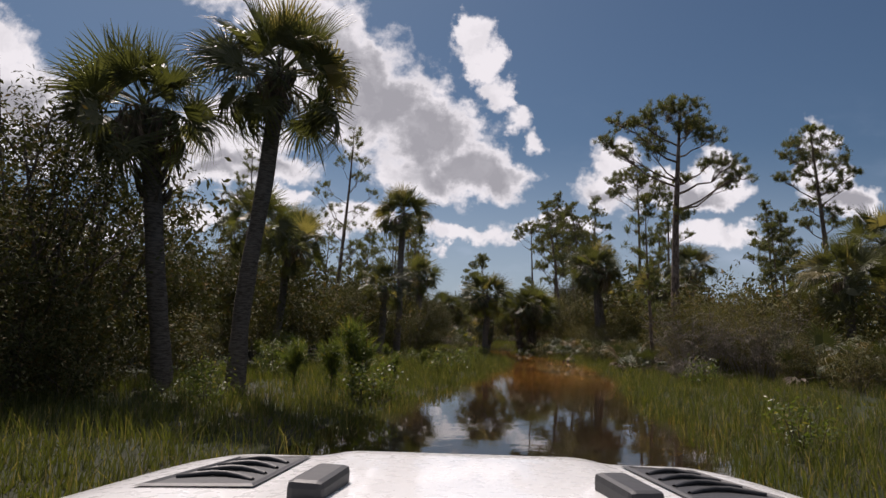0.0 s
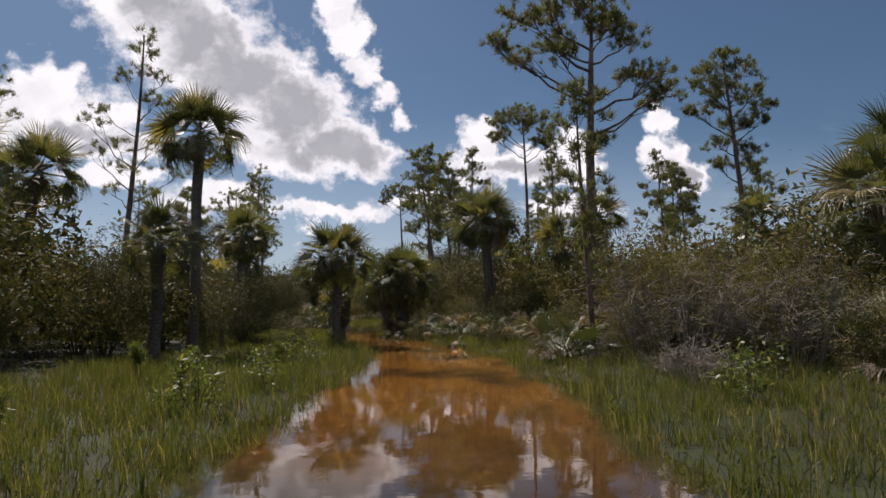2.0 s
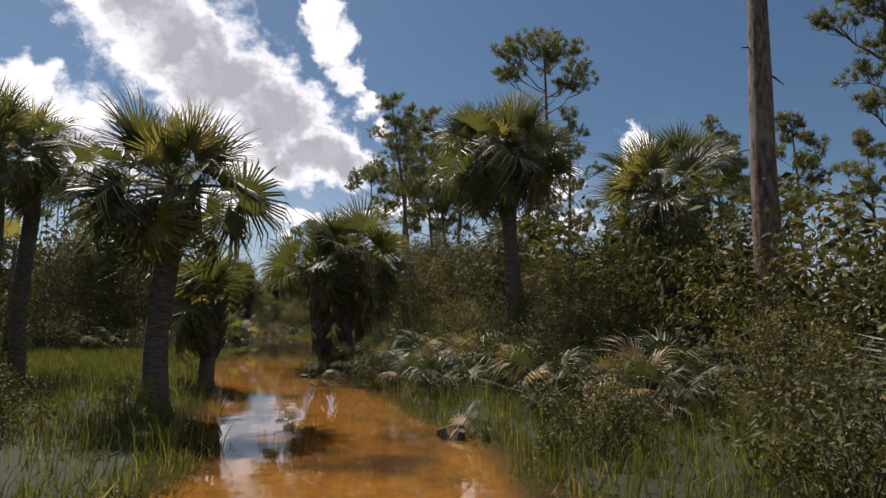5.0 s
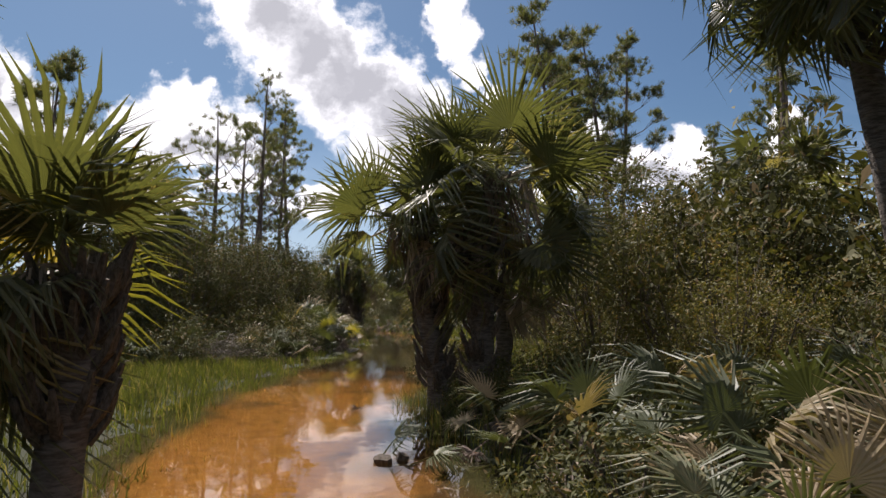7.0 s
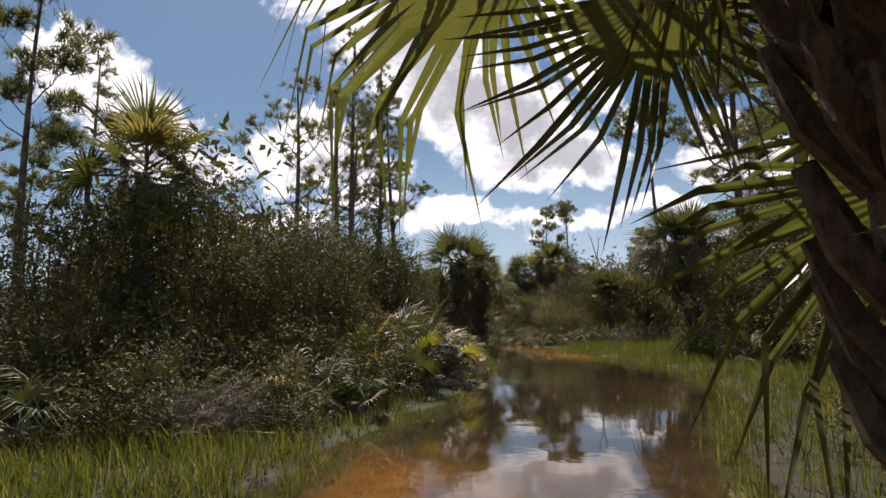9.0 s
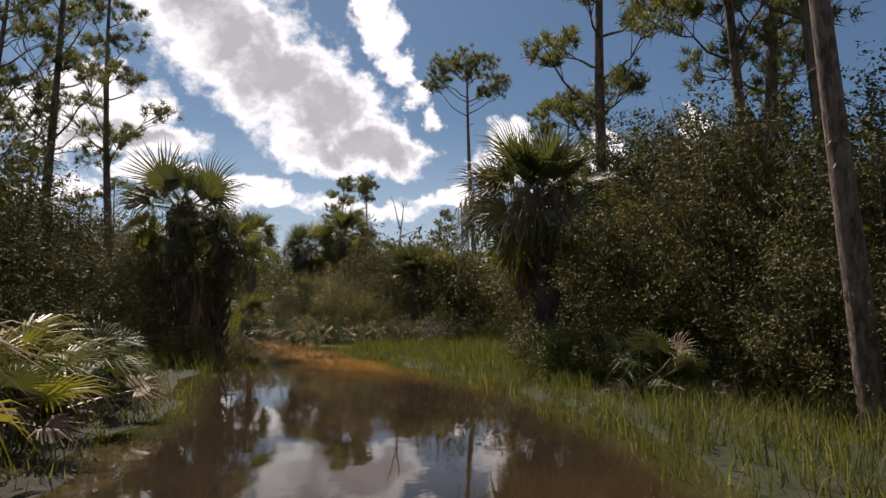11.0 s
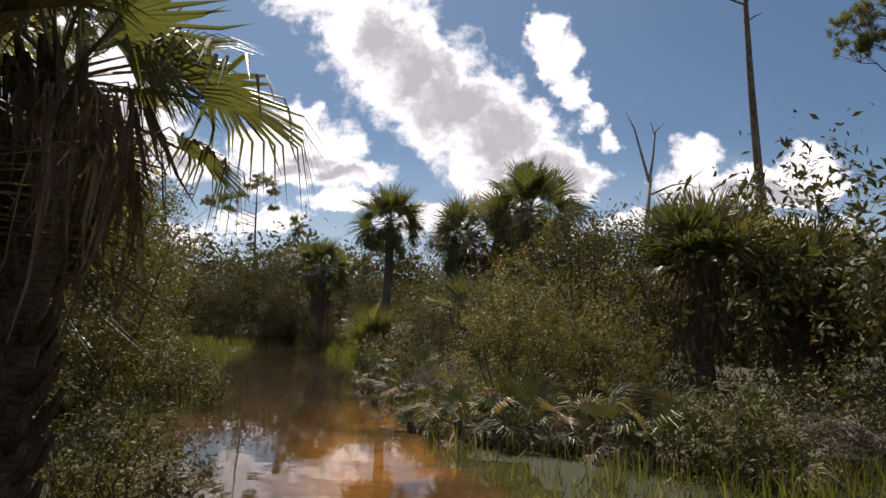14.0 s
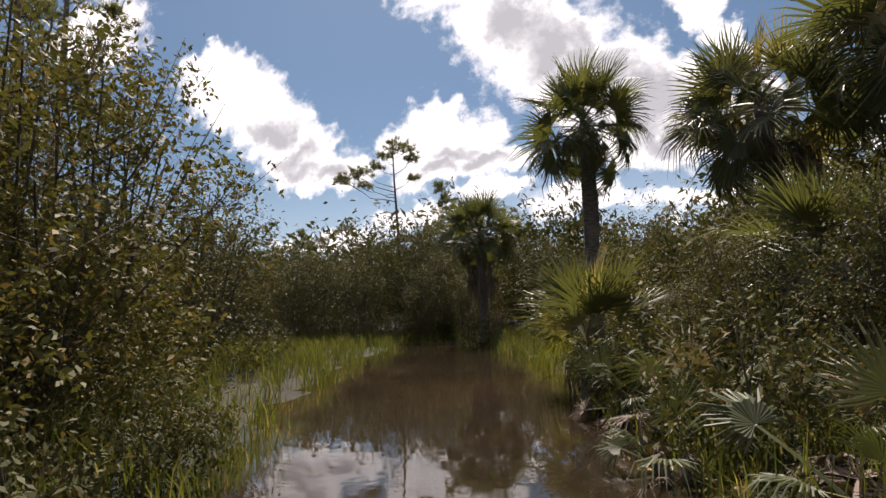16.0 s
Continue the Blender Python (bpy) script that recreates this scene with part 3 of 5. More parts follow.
def palm(x, y, top, r=0.17, lean=(0.0, 0.0), fronds=26, size=1.0, dead=6, seed=0, near=True, yellow=0, boots=False, low=-55.0, base=None,
         label="tall cabbage palm with grey trunk and green fan leaves", group="cabbage palms", bend=0.3, skirt=0.0, curtain=(), short=False):
    """A cabbage palm: top is the height of the crown's heart; lean is how far the heart stands from the foot."""
    rng = random.Random(seed * 7 + 3)
    z0 = float(ground_z(x, y)) - 0.15
    ob = thing("palm_tree", label, "palm", group, (x, y, z0))
    h = top - z0
    n = max(5, int(h / 0.45))
    pts, rad = [], []
    for i in range(n + 1):
        u = i / n
        k = u ** (1 + bend)
        pts.append((lean[0] * k + 0.03 * math.sin(u * 9 + seed), lean[1] * k, h * u))
        rad.append(r * (1.25 - 0.25 * min(1, u * 5)) * (0.55 if i == n else 1.0) * rng.uniform(0.95, 1.05))
    tv, tf = tube(pts, rad, 10, 0.03, rng)
    child("trunk", mesh_of("trunk", tv, tf, [M_PALMBARK], None, True), ob)
    heart = Vector(pts[-1])
    if boots:
        hp = Heap()
        for i in range(int(40 + 60 * boots)):
            u = 1 - (0.3 if boots is True else boots) * rng.random()
            a = rng.uniform(0, 6.28)
            c = Vector((lean[0] * u ** (1 + bend), lean[1] * u ** (1 + bend), h * u))
            d = Vector((math.cos(a), math.sin(a), 0))
            hp.add(tube([c + d * r * 0.9, c + d * (r + 0.10) + Vector((0, 0, 0.14)), c + d * (r + 0.17) + Vector((0, 0, 0.32))], [0.045, 0.04, 0.02], 4))
        tagged(child("old_leaf_base", mesh_of("old_leaf_base", hp.v, hp.f, [M_STEM]), ob, "old split leaf bases below the crown"), kind="stuff")
    greens, deads = (FAN, HANG) if near else (FAN_LOW, FAN_LOW_DEAD)
    fronds = int(fronds * 1.3)
    for i in range(fronds):
        u = (i + 0.5) / fronds
        a = i * 137.5 + rng.uniform(-14, 14)
        e = 86 - (86 - low) * u + rng.uniform(-14, 14)
        hang = (0 if e > 42 else 1 if e > 8 else 2 if e > -22 else 3) if near else (0 if e > 0 else 1)
        me = FAN_Y[0] if (near and i >= fronds - yellow) else greens[hang]
        if short:
            me = FAN_SHORT_Y[0] if i % 5 < 2 and i < yellow * 3 else FAN_SHORT[1 if e < 15 else 0]
        s = size * rng.uniform(0.84, 1.14) * (0.85 if u < 0.1 else 0.62 if i % 4 == 1 else 1.0)
        mt = Matrix.Translation(heart + Vector((0, 0, 0.15 - 0.35 * u))) @ pose(0, 0, 0, 0, 0, a) @ pose(0, 0, 0, e, rng.uniform(-58, 58), 0) @ Matrix.Scale(s, 4)
        if clear_of_trail(x, y, z0, mt):
            child("frond", me, ob, "", mt)
    for i in range(int(dead * 0.55) if near else dead):
        a = i * 137.5 + 60 + rng.uniform(-20, 20)
        e, tilt = (rng.uniform(-14, 14), rng.uniform(-12, 12)) if near else (rng.uniform(-88, -66), rng.uniform(-30, 30))
        s = size * rng.uniform(0.8, 1.15)
        down = rng.random() * skirt * h
        at = Vector(pts[max(0, n - int(down / h * n))]) if skirt else heart + Vector((0, 0, -0.25))
        mt = Matrix.Translation(at) @ pose(0, 0, 0, 0, 0, a) @ pose(0, 0, 0, e, tilt, 0) @ Matrix.Scale(s, 4)
        if clear_of_trail(x, y, z0, mt):
            child("frond", deads[i % len(deads)], ob, "brown dead leaf hanging down", mt)
    for k, a in enumerate(curtain):
        mt = Matrix.Translation(heart + Vector((0, 0, rng.uniform(-0.35, 0.05)))) @ pose(0, 0, 0, 0, 0, a) @ pose(0, 0, 0, rng.uniform(-16, 4), rng.uniform(-8, 8), 0) @ Matrix.Scale(size * rng.uniform(0.85, 1.1), 4)
        child("frond", HANG_LONG[k % 2], ob, "long brown dead leaf hanging like a curtain", mt)
    return ob


def palmetto(x, y, fans=14, size=1.0, seed=0, dead=2, label="low clump of saw palmetto with stiff green fans", group="saw palmettos", tall=0.0, yellow=0.0):
    rng = random.Random(seed * 13 + 5)
    z0 = float(ground_z(x, y)) - 0.03
    ob = thing("saw_palmetto", label, "palmetto", group, (x, y, z0))
    hp = Heap()
    for i in range(3):
        a = rng.uniform(0, 6.28)
        d = Vector((math.cos(a), math.sin(a), 0))
        hp.add(tube([(0, 0, -0.1), tuple(d * 0.15 * size + Vector((0, 0, 0.12 + tall * 0.5))), tuple(d * 0.25 * size + Vector((0, 0, 0.3 + tall)))], [0.09, 0.08, 0.06], 6))
    child("stem", mesh_of("stem", hp.v, hp.f, [M_STEM]), ob)
    for i in range(fans + dead):
        a = i * 137.5 + rng.uniform(-20, 20)
        gone = i >= fans
        e = rng.uniform(-15, 12) if gone else 78 - 62 * (i / fans) ** 0.8 + rng.uniform(-9, 9)
        me = FAN_SAW_DEAD[0] if gone else FAN_SAW_Y[i % 2] if rng.random() < yellow else FAN_SAW[rng.randrange(3)]
        s = size * rng.uniform(0.8, 1.15)
        o = Vector((rng.uniform(-0.3, 0.3), rng.uniform(-0.3, 0.3), 0.22 + tall * rng.uniform(0.5, 1.0))) * size
        mt = Matrix.Translation(o) @ pose(0, 0, 0, 0, 0, a) @ pose(0, 0, 0, e, rng.uniform(-35, 35), 0) @ Matrix.Scale(s, 4)
        if clear_of_trail(x, y, z0, mt):
            child("frond", me, ob, "dry brown fan" if gone else "", mt)
    return ob


# ---- pines ----


def tufts(centres, ways, count, length, width, rng, spread=0.9):
    """Needles: thin triangles that spread from each centre about its way."""
    c = np.repeat(np.asarray(centres, float), count, axis=0)
    w = np.repeat(np.asarray(ways, float), count, axis=0)
    n = len(c)
    d = w + rng.normal(0, spread, (n, 3))
    d /= np.linalg.norm(d, axis=1)[:, None] + 1e-9
    s = np.cross(d, rng.normal(0, 1, (n, 3)))
    s /= np.linalg.norm(s, axis=1)[:, None] + 1e-9
    ln = length * rng.uniform(0.7, 1.15, (n, 1))
    b = c + rng.normal(0, 0.05, (n, 3))
    v = np.stack([b - s * width * 0.5, b + s * width * 0.5, b + d * ln], 1).reshape(-1, 3)
    return v, np.arange(3 * n).reshape(-1, 3)


def crown(seed, h, clear, spread, n, fill=0.34, flat=0.0, top=0.5):
    """Lobes of a crown: offset from the trunk, height, radius."""
    rng = random.Random(seed * 3 + 1)
    got = []
    for k in range(n):
        q = (k + 0.5) / n
        z = h * (clear + (0.97 - clear) * q)
        prof = (1 - flat) * math.sin(math.pi * min(1.0, 0.22 + 0.74 * q)) + flat * (0.95 - 0.35 * max(0.0, q - top) / (1 - top))
        a = k * 2.4 + rng.uniform(-0.5, 0.5)
        rad = spread * fill * rng.uniform(0.75, 1.2) * (0.75 + 0.25 * prof)
        out = max(0.0, spread * prof * rng.uniform(0.55, 1.05) - rad * 0.6)
        got.append((out * math.cos(a), out * math.sin(a), z - rad * 0.4, rad))
    got.append((0.0, 0.0, h - spread * fill * 0.55, spread * fill * 0.8))
    return got


def pine(seed, h, lobes, r=0.2, lean=0.0, airy=1.0, rise=0.55, low=0.3, label="tall slash pine with bare trunk and tufted crown"):
    """A pine at the origin: limbs reach out to the lobes of its crown and carry tufts of needles there."""
    rng, nr = random.Random(seed), np.random.default_rng(seed)
    ob = thing("pine_tree", label, "pine", "slash pines")
    n = 14
    ph = rng.uniform(0, 6)
    wob = 0.009 * h

    def axis(z):
        u = z / h
        return Vector((wob * (math.sin(u * 4 + ph) - math.sin(ph)) + lean * u, wob * (math.cos(u * 3.1 + ph) - math.cos(ph)), z))

    pts = [axis(h * 0.985 * i / n) for i in range(n + 1)]
    pts[0].z = -0.3
    child("trunk", mesh_of("trunk", *tube(pts, [r * (1.15 - 0.95 * (i / n) ** 1.15) for i in range(n + 1)], 9, 0.05, rng), [M_PINEBARK], None, True), ob)
    cen, way = [], []
    for ox, oy, oz, rad in lobes:
        c = axis(min(oz, h)) + Vector((ox, oy, 0))
        c.z = oz
        out = math.hypot(ox, oy)
        z0 = max(h * low, oz - rise * out - 0.35 * rad - rng.uniform(0.0, 0.3))
        p0 = axis(z0)
        lp = []
        for i in range(6):
            v = i / 5
            q = p0.lerp(c, v)
            q.z = p0.z + (c.z - 0.25 * rad - p0.z) * (v ** 1.25)
            lp.append(q + Vector((rng.uniform(-1, 1), rng.uniform(-1, 1), rng.uniform(-1, 1))) * 0.085 * (out + 0.2) * (v if i < 5 else 0.3))
        lr = r * (0.22 + 0.09 * min(3.0, out) * rad) * (1.15 - 0.6 * oz / h)
        hp = Heap()
        hp.add(tube(lp, [lr * (1 - 0.72 * i / 5) for i in range(6)], 5))
        for j in range(max(4, int((6 + 9 * rad * rad) * airy))):
            d = Vector((rng.gauss(0, 1), rng.gauss(0, 1), rng.gauss(0.25, 0.75))).normalized()
            if d.z < -0.35:
                d.z *= -0.5
            tip = c + Vector((d.x, d.y, d.z * 0.72)) * rad * rng.uniform(0.62, 1.02)
            b = lp[rng.choice((3, 4, 4, 5))]
            mid = b.lerp(tip, 0.55) + Vector((rng.gauss(0, 0.06), rng.gauss(0, 0.06), -0.06 * rad))
            hp.add(tube([b, mid, tip], [lr * 0.30 + 0.004, lr * 0.18 + 0.004, 0.007], 3))
            for m in range(3 if airy > 0.6 else 2):
                o = tip + Vector((rng.gauss(0, 0.15), rng.gauss(0, 0.15), rng.gauss(0, 0.10))) - (tip - mid) * (0.28 * m)
                cen.append(o)
                way.append((tip - mid).normalized() * 0.5 + Vector((0, 0, 0.45)))
        child("limb", mesh_of("limb", hp.v, hp.f, [M_PINEBARK], None, True), ob)
    # dead stubs below the crown
    base = min(l[2] - l[3] for l in lobes)
    for k in range(6):
        a = rng.uniform(0, 6.28)
        d = Vector((math.cos(a), math.sin(a), rng.uniform(-0.3, 0.4)))
        p0, ln = axis(base * rng.uniform(0.45, 1.0)), rng.uniform(0.2, 0.8)
        child("dead_stub", mesh_of("dead_stub", *tube([p0, p0 + d * ln * 0.6, p0 + d * ln + Vector((0, 0, -0.05))], [0.03, 0.02, 0.006], 4), [M_PINEBARK]), ob)
    v, t = tufts(cen, way, 30, 0.27, 0.034, nr, 0.75)
    tagged(child("needles", mesh_np("needles", v, t, [M_NEEDLE]), ob, "tufts of long green needles"), kind="stuff")
    return ob


# ---- shrubs ----


def leaves(centres, radii, count, size, rng, squash=0.8, shape=0.38):
    """Small lozenge leaves, gathered in sprays in the outer part of overlapping clumps."""
    sprays = max(8, count // 16)
    k = rng.integers(0, len(centres), sprays)
    d = rng.normal(0, 1, (sprays, 3))
    d /= np.linalg.norm(d, axis=1)[:, None]
    rr = rng.uniform(0.30, 1.0, (sprays, 1)) ** 0.6
    sp = np.asarray(centres)[k] + d * rr * np.asarray(radii)[k][:, None] * np.array([1, 1, squash])
    j = rng.integers(0, sprays, count)
    way = d * 0.9 + rng.normal(0, 0.5, (sprays, 3)) + np.array([0, 0, 0.35])
    p = sp[j] + way[j] * rng.uniform(-1.2, 1.4, (count, 1)) * size * 1.3 + rng.normal(0, 0.75 * size, (count, 3))
    nrm = d[j] * 0.5 + rng.normal(0, 0.55, (count, 3)) + np.array([0, 0, 0.5])
    nrm /= np.linalg.norm(nrm, axis=1)[:, None]
    a = np.cross(nrm, rng.normal(0, 1, (count, 3)))
    a /= np.linalg.norm(a, axis=1)[:, None] + 1e-9
    b = np.cross(nrm, a)
    ln = size * rng.uniform(0.6, 1.3, (count, 1))
    v = np.stack([p - a * ln * 0.5, p + b * ln * shape * 0.5 + nrm * ln * 0.06, p + a * ln * 0.5, p - b * ln * shape * 0.5 + nrm * ln * 0.06], 1).reshape(-1, 3)
    return v, np.arange(4 * count).reshape(-1, 4)


def shrub(seed, h, w, count, size, mt, clumps=12, label="dense green wax myrtle shrub", stems=True, stemmat=None, open_=0.0, name="shrub", category="shrub", trunk=0.019, shape=0.38):
    rng, nr = random.Random(seed), np.random.default_rng(seed)
    ob = thing(name, label, category, "trailside shrubs")
    hp, cen, rad = Heap(), [], []
    for i in range(clumps):
        a = i * 2.4 + rng.uniform(-0.4, 0.4)
        u = math.sqrt((i + 0.5) / clumps)
        z = h * (0.30 + 0.62 * (1 - u * u * 0.7) * rng.uniform(0.55, 1.0))
        c = Vector((math.cos(a) * w * 0.40 * u, math.sin(a) * w * 0.40 * u, z))
        cen.append(c)
        rad.append(rng.uniform(0.16, 0.27) * w * (1 - open_ * 0.4))
        mid = c * 0.5 + Vector((rng.uniform(-0.1, 0.1) * w, rng.uniform(-0.1, 0.1) * w, 0))
        hp.add(tube([(c.x * 0.12, c.y * 0.12, -0.1), mid, c, c + (c - mid) * 0.12], [trunk, trunk * 0.75, trunk * 0.45, 0.006], 4))
        for j in range(2 if stems else 0):
            e = c + Vector((rng.gauss(0, 1), rng.gauss(0, 1), rng.uniform(0, 1.2))) * rad[-1] * 0.75
            hp.add(tube([mid.lerp(c, 0.6), mid.lerp(e, 0.6), e], [trunk * 0.4, trunk * 0.3, 0.004], 3))
    # skirt to the ground
    for i in range(clumps):
        a = i * 2.4 + 1
        k = rng.uniform(0.22, 0.42)
        cen.append(Vector((math.cos(a) * w * k, math.sin(a) * w * k, h * rng.uniform(0.08, 0.45))))
        rad.append(rng.uniform(0.15, 0.24) * w)
    tagged(child("branchwork", mesh_of("branchwork", hp.v, hp.f, [stemmat or M_STEM], None, True), ob), kind="stuff")
    v, q = leaves(cen, rad, count, size, nr, 0.85, shape)
    keep = v.reshape(-1, 4, 3)[:, :, 2].min(1) > 0.02
    v = v.reshape(-1, 4, 3)[keep].reshape(-1, 3)
    tagged(child("foliage", mesh_np("foliage", v, np.arange(len(v)).reshape(-1, 4), [mt]), ob), kind="stuff")
    return ob


def bush_cloud(seed, h, w, count, size, clumps):
    """Leaf corners of one bush, for the joined thickets."""
    rng, nr = random.Random(seed), np.random.default_rng(seed)
    cen, rad = [], []
    for i in range(clumps):
        a, u = i * 2.4 + rng.uniform(-0.4, 0.4), math.sqrt((i + 0.5) / clumps)
        cen.append((math.cos(a) * w * 0.40 * u, math.sin(a) * w * 0.40 * u, h * (0.12 + 0.74 * (1 - u * u * 0.6) * rng.uniform(0.3, 1.0))))
        rad.append(rng.uniform(0.18, 0.30) * w)
    v, q = leaves(cen, rad, count, size, nr, 0.85)
    v = v.reshape(-1, 4, 3)
    return v[v[:, :, 2].min(1) > 0.0]


def thicket(name, clouds, spots, mt, label, seed):
    """Many bushes joined into one mesh of loose leaves."""
    nr = np.random.default_rng(seed)
    got = []
    for x, y, s in spots:
        c = clouds[nr.integers(0, len(clouds))]
        a = nr.uniform(0, 6.283)
        m = np.array([[math.cos(a), -math.sin(a), 0], [math.sin(a), math.cos(a), 0], [0, 0, nr.uniform(0.95, 1.40)]]) * s
        got.append((c @ m.T + np.array([x, y, float(ground_z(x, y))])).reshape(-1, 3))
    v = np.concatenate(got)
    tagged(new(name, mesh_np(name, v, np.arange(len(v)).reshape(-1, 4), [mt])), label, "thicket", kind="stuff")


def twig_shrub(seed, h, w, stems, label, leafy=None, count=0):
    """A thicket of thin bare branches."""
    rng, nr = random.Random(seed), np.random.default_rng(seed)
    ob = thing("bare_shrub", label, "shrub", "trailside shrubs")
    hp, tips = Heap(), []
    for i in range(stems):
        a = rng.uniform(0, 6.28)
        reach = w * 0.5 * math.sqrt(rng.random())
        d = Vector((math.cos(a), math.sin(a), 0))
        base = d * rng.uniform(0, 0.25) * w
        top = base + d * reach * 0.8 + Vector((0, 0, h * rng.uniform(0.45, 1.0) * (1 - 0.45 * (reach / (w * 0.5)) ** 2)))
        mid = base.lerp(top, 0.5) + Vector((rng.gauss(0, 0.1), rng.gauss(0, 0.1), 0.1 * h))
        hp.add(tube([base - Vector((0, 0, 0.1)), mid, top], [0.013, 0.009, 0.003], 4))
        for j in range(9):
            u = rng.uniform(0.3, 1.0)
            b = base.lerp(mid, u * 2) if u < 0.5 else mid.lerp(top, u * 2 - 1)
            e = b + Vector((rng.gauss(0, 1), rng.gauss(0, 1), rng.uniform(-0.5, 1.0))) * 0.28 * rng.uniform(0.5, 1.4)
            hp.add(tube([b, b.lerp(e, 0.5) + Vector((rng.gauss(0, 0.03), rng.gauss(0, 0.03), 0.03)), e], [0.006, 0.0045, 0.0025], 3))
            tips.append(e)
            for m in range(2):
                g2 = e + Vector((rng.gauss(0, 1), rng.gauss(0, 1), rng.gauss(0, 0.7))) * 0.13
                hp.add(tube([b.lerp(e, 0.6), g2], [0.004, 0.002], 3))
    tagged(child("branchwork", mesh_of("branchwork", hp.v, hp.f, [M_TWIG]), ob), kind="stuff")
    if leafy:
        k = nr.integers(0, len(tips), count)
        v, q = leaves([tips[i] for i in k], [0.2] * count, count, 0.055, nr)
        child("foliage", mesh_np("foliage", v, q, [leafy]), ob)
    return ob


def put(proto, x, y, s=1.0, turn=0.0, sz=None, z=None):
    m = pose(x, y, (float(ground_z(x, y)) if z is None else z) - 0.02, 0, 0, turn) @ Matrix.Diagonal((s, s, sz or s, 1))
    return copy_thing(proto, m)


def move(proto, x, y, s=1.0, turn=0.0, sz=None):
    proto.matrix_basis = pose(x, y, float(ground_z(x, y)) - 0.02, 0, 0, turn) @ Matrix.Diagonal((s, s, sz or s, 1))
    return proto


def settle(proto, spots):
    """Stands a built thing at the first spot and copies of it at the others: (x, y, scale, turn[, height scale])."""
    for s in spots[1:]:
        put(proto, *s)
    move(proto, *spots[0])


# ---- pines: single ones first ----
BROAD = [(0.4, 0.2, 14.8, 0.85), (-0.8, -0.4, 14.4, 1.0), (-2.1, 0.3, 14.1, 0.9), (-3.4, -0.2, 13.6, 0.75), (-4.3, 0.3, 12.6, 0.6), (1.1, 0.6, 14.0, 0.85), (1.9, -0.3, 13.1, 0.75), (-1.3, 1.2, 13.2, 0.8), (0.2, -0.9, 13.2, 0.8),
         (-3.0, 0.8, 12.3, 0.55), (-1.8, -0.8, 11.9, 0.55), (2.0, 0.2, 11.6, 0.6), (2.9, -0.2, 11.5, 0.75), (3.7, 0.3, 10.9, 0.65), (3.2, 0.6, 10.5, 0.5), (0.5, 0.5, 10.6, 0.4), (0.3, -0.3, 8.3, 0.35)]
FULL = [(0.1, 0.0, 16.2, 0.8), (-0.8, 0.3, 15.4, 0.95), (0.9, -0.3, 15.3, 1.0), (-1.7, -0.3, 14.3, 0.9), (0.2, 0.8, 14.6, 1.1), (1.8, 0.3, 14.1, 1.0), (2.3, -0.2, 13.3, 0.7), (-1.9, 0.5, 12.9, 0.8), (-0.9, -0.8, 13.2, 0.85),
        (0.4, 0.4, 12.1, 0.9), (1.4, -0.5, 12.2, 0.7), (-0.6, 0.6, 11.0, 0.75), (0.6, -0.3, 10.3, 0.75), (-1.2, 0.0, 9.5, 0.65), (1.2, 0.3, 9.7, 0.6)]
FLAT = [(0.0, 0.0, 15.9, 0.8), (-1.1, 0.3, 15.6, 0.85), (1.1, -0.3, 15.5, 0.85), (-2.1, -0.2, 14.9, 0.7), (2.1, 0.3, 14.7, 0.75), (-1.5, 0.7, 14.4, 0.65), (2.1, -0.2, 13.8, 0.65), (1.2, 0.6, 13.8, 0.55), (-0.3, -0.8, 15.0, 0.8), (0.6, 0.9, 15.1, 0.75), (-2.2, 0.1, 13.9, 0.5)]
settle(pine(101, 15.4, [(x, y, z, q * 1.22) for x, y, z, q in BROAD], 0.25, 0.4, 1.15, 0.5, 0.42, label="broad forked slash pine with thick bare trunk"), [(13.9, 34.8, 1.0, 0)])
settle(pine(102, 16.9, [(x, y, z, q * 1.15) for x, y, z, q in FULL], 0.22, -1.0, 1.1, label="tall leaning slash pine with full crown"), [(28.3, 43.6, 1.0, 0)])
settle(pine(103, 16.6, [(x, y, z, q * 1.2) for x, y, z, q in FLAT], 0.17, -0.1, 1.1, 0.6, label="slender slash pine with flat-topped crown"), [(17.9, 54.6, 1.0, 0), (22.0, 96.0, 1.06, 150)])
settle(pine(112, 17.9, [(x, y, z + 1.2, q * 1.2) for x, y, z, q in FLAT], 0.18, -1.0, 1.0, 0.6, label="lone slash pine with long leaning trunk"), [(14.3, 90.6, 1.0, 0), (9.0, 132, 1.0, 80)])
settle(pine(104, 16.8, crown(104, 16.8, 0.42, 2.6, 18, 0.33), 0.18, 0.0, 0.8), [(13.6, 70.4, 1.05, 140), (19.9, 88.1, 0.7, 60), (24.5, 66.0, 1.0, 20), (-24, 70, 0.9, 80), (30, 84, 1.0, 140)])
settle(pine(105, 16.6, crown(105, 16.6, 0.46, 2.5, 16, 0.33), 0.17, 0.8, 0.8, label="tall slash pine with narrow crown"), [(16.3, 67.5, 1.0, 0), (-3.3, 80.7, 1.0, 180), (-13.9, 90.0, 0.85, 40), (-20, 58, 0.8, 10), (33, 60, 0.9, 200)])
settle(pine(106, 14.9, crown(106, 14.9, 0.46, 2.5, 17, 0.27), 0.15, 0.5, 0.5, 0.7, label="thin-crowned slash pine with many bare twigs"), [(-6.9, 43.6, 1.06, 0), (-2.4, 67.9, 0.98, 90), (-2.8, 72.8, 0.95, 300), (-3.7, 71.0, 0.8, 30), (-9.1, 86.2, 0.72, 120), (-12, 64, 0.8, 0), (-14.7, 50.0, 1.05, 200)])
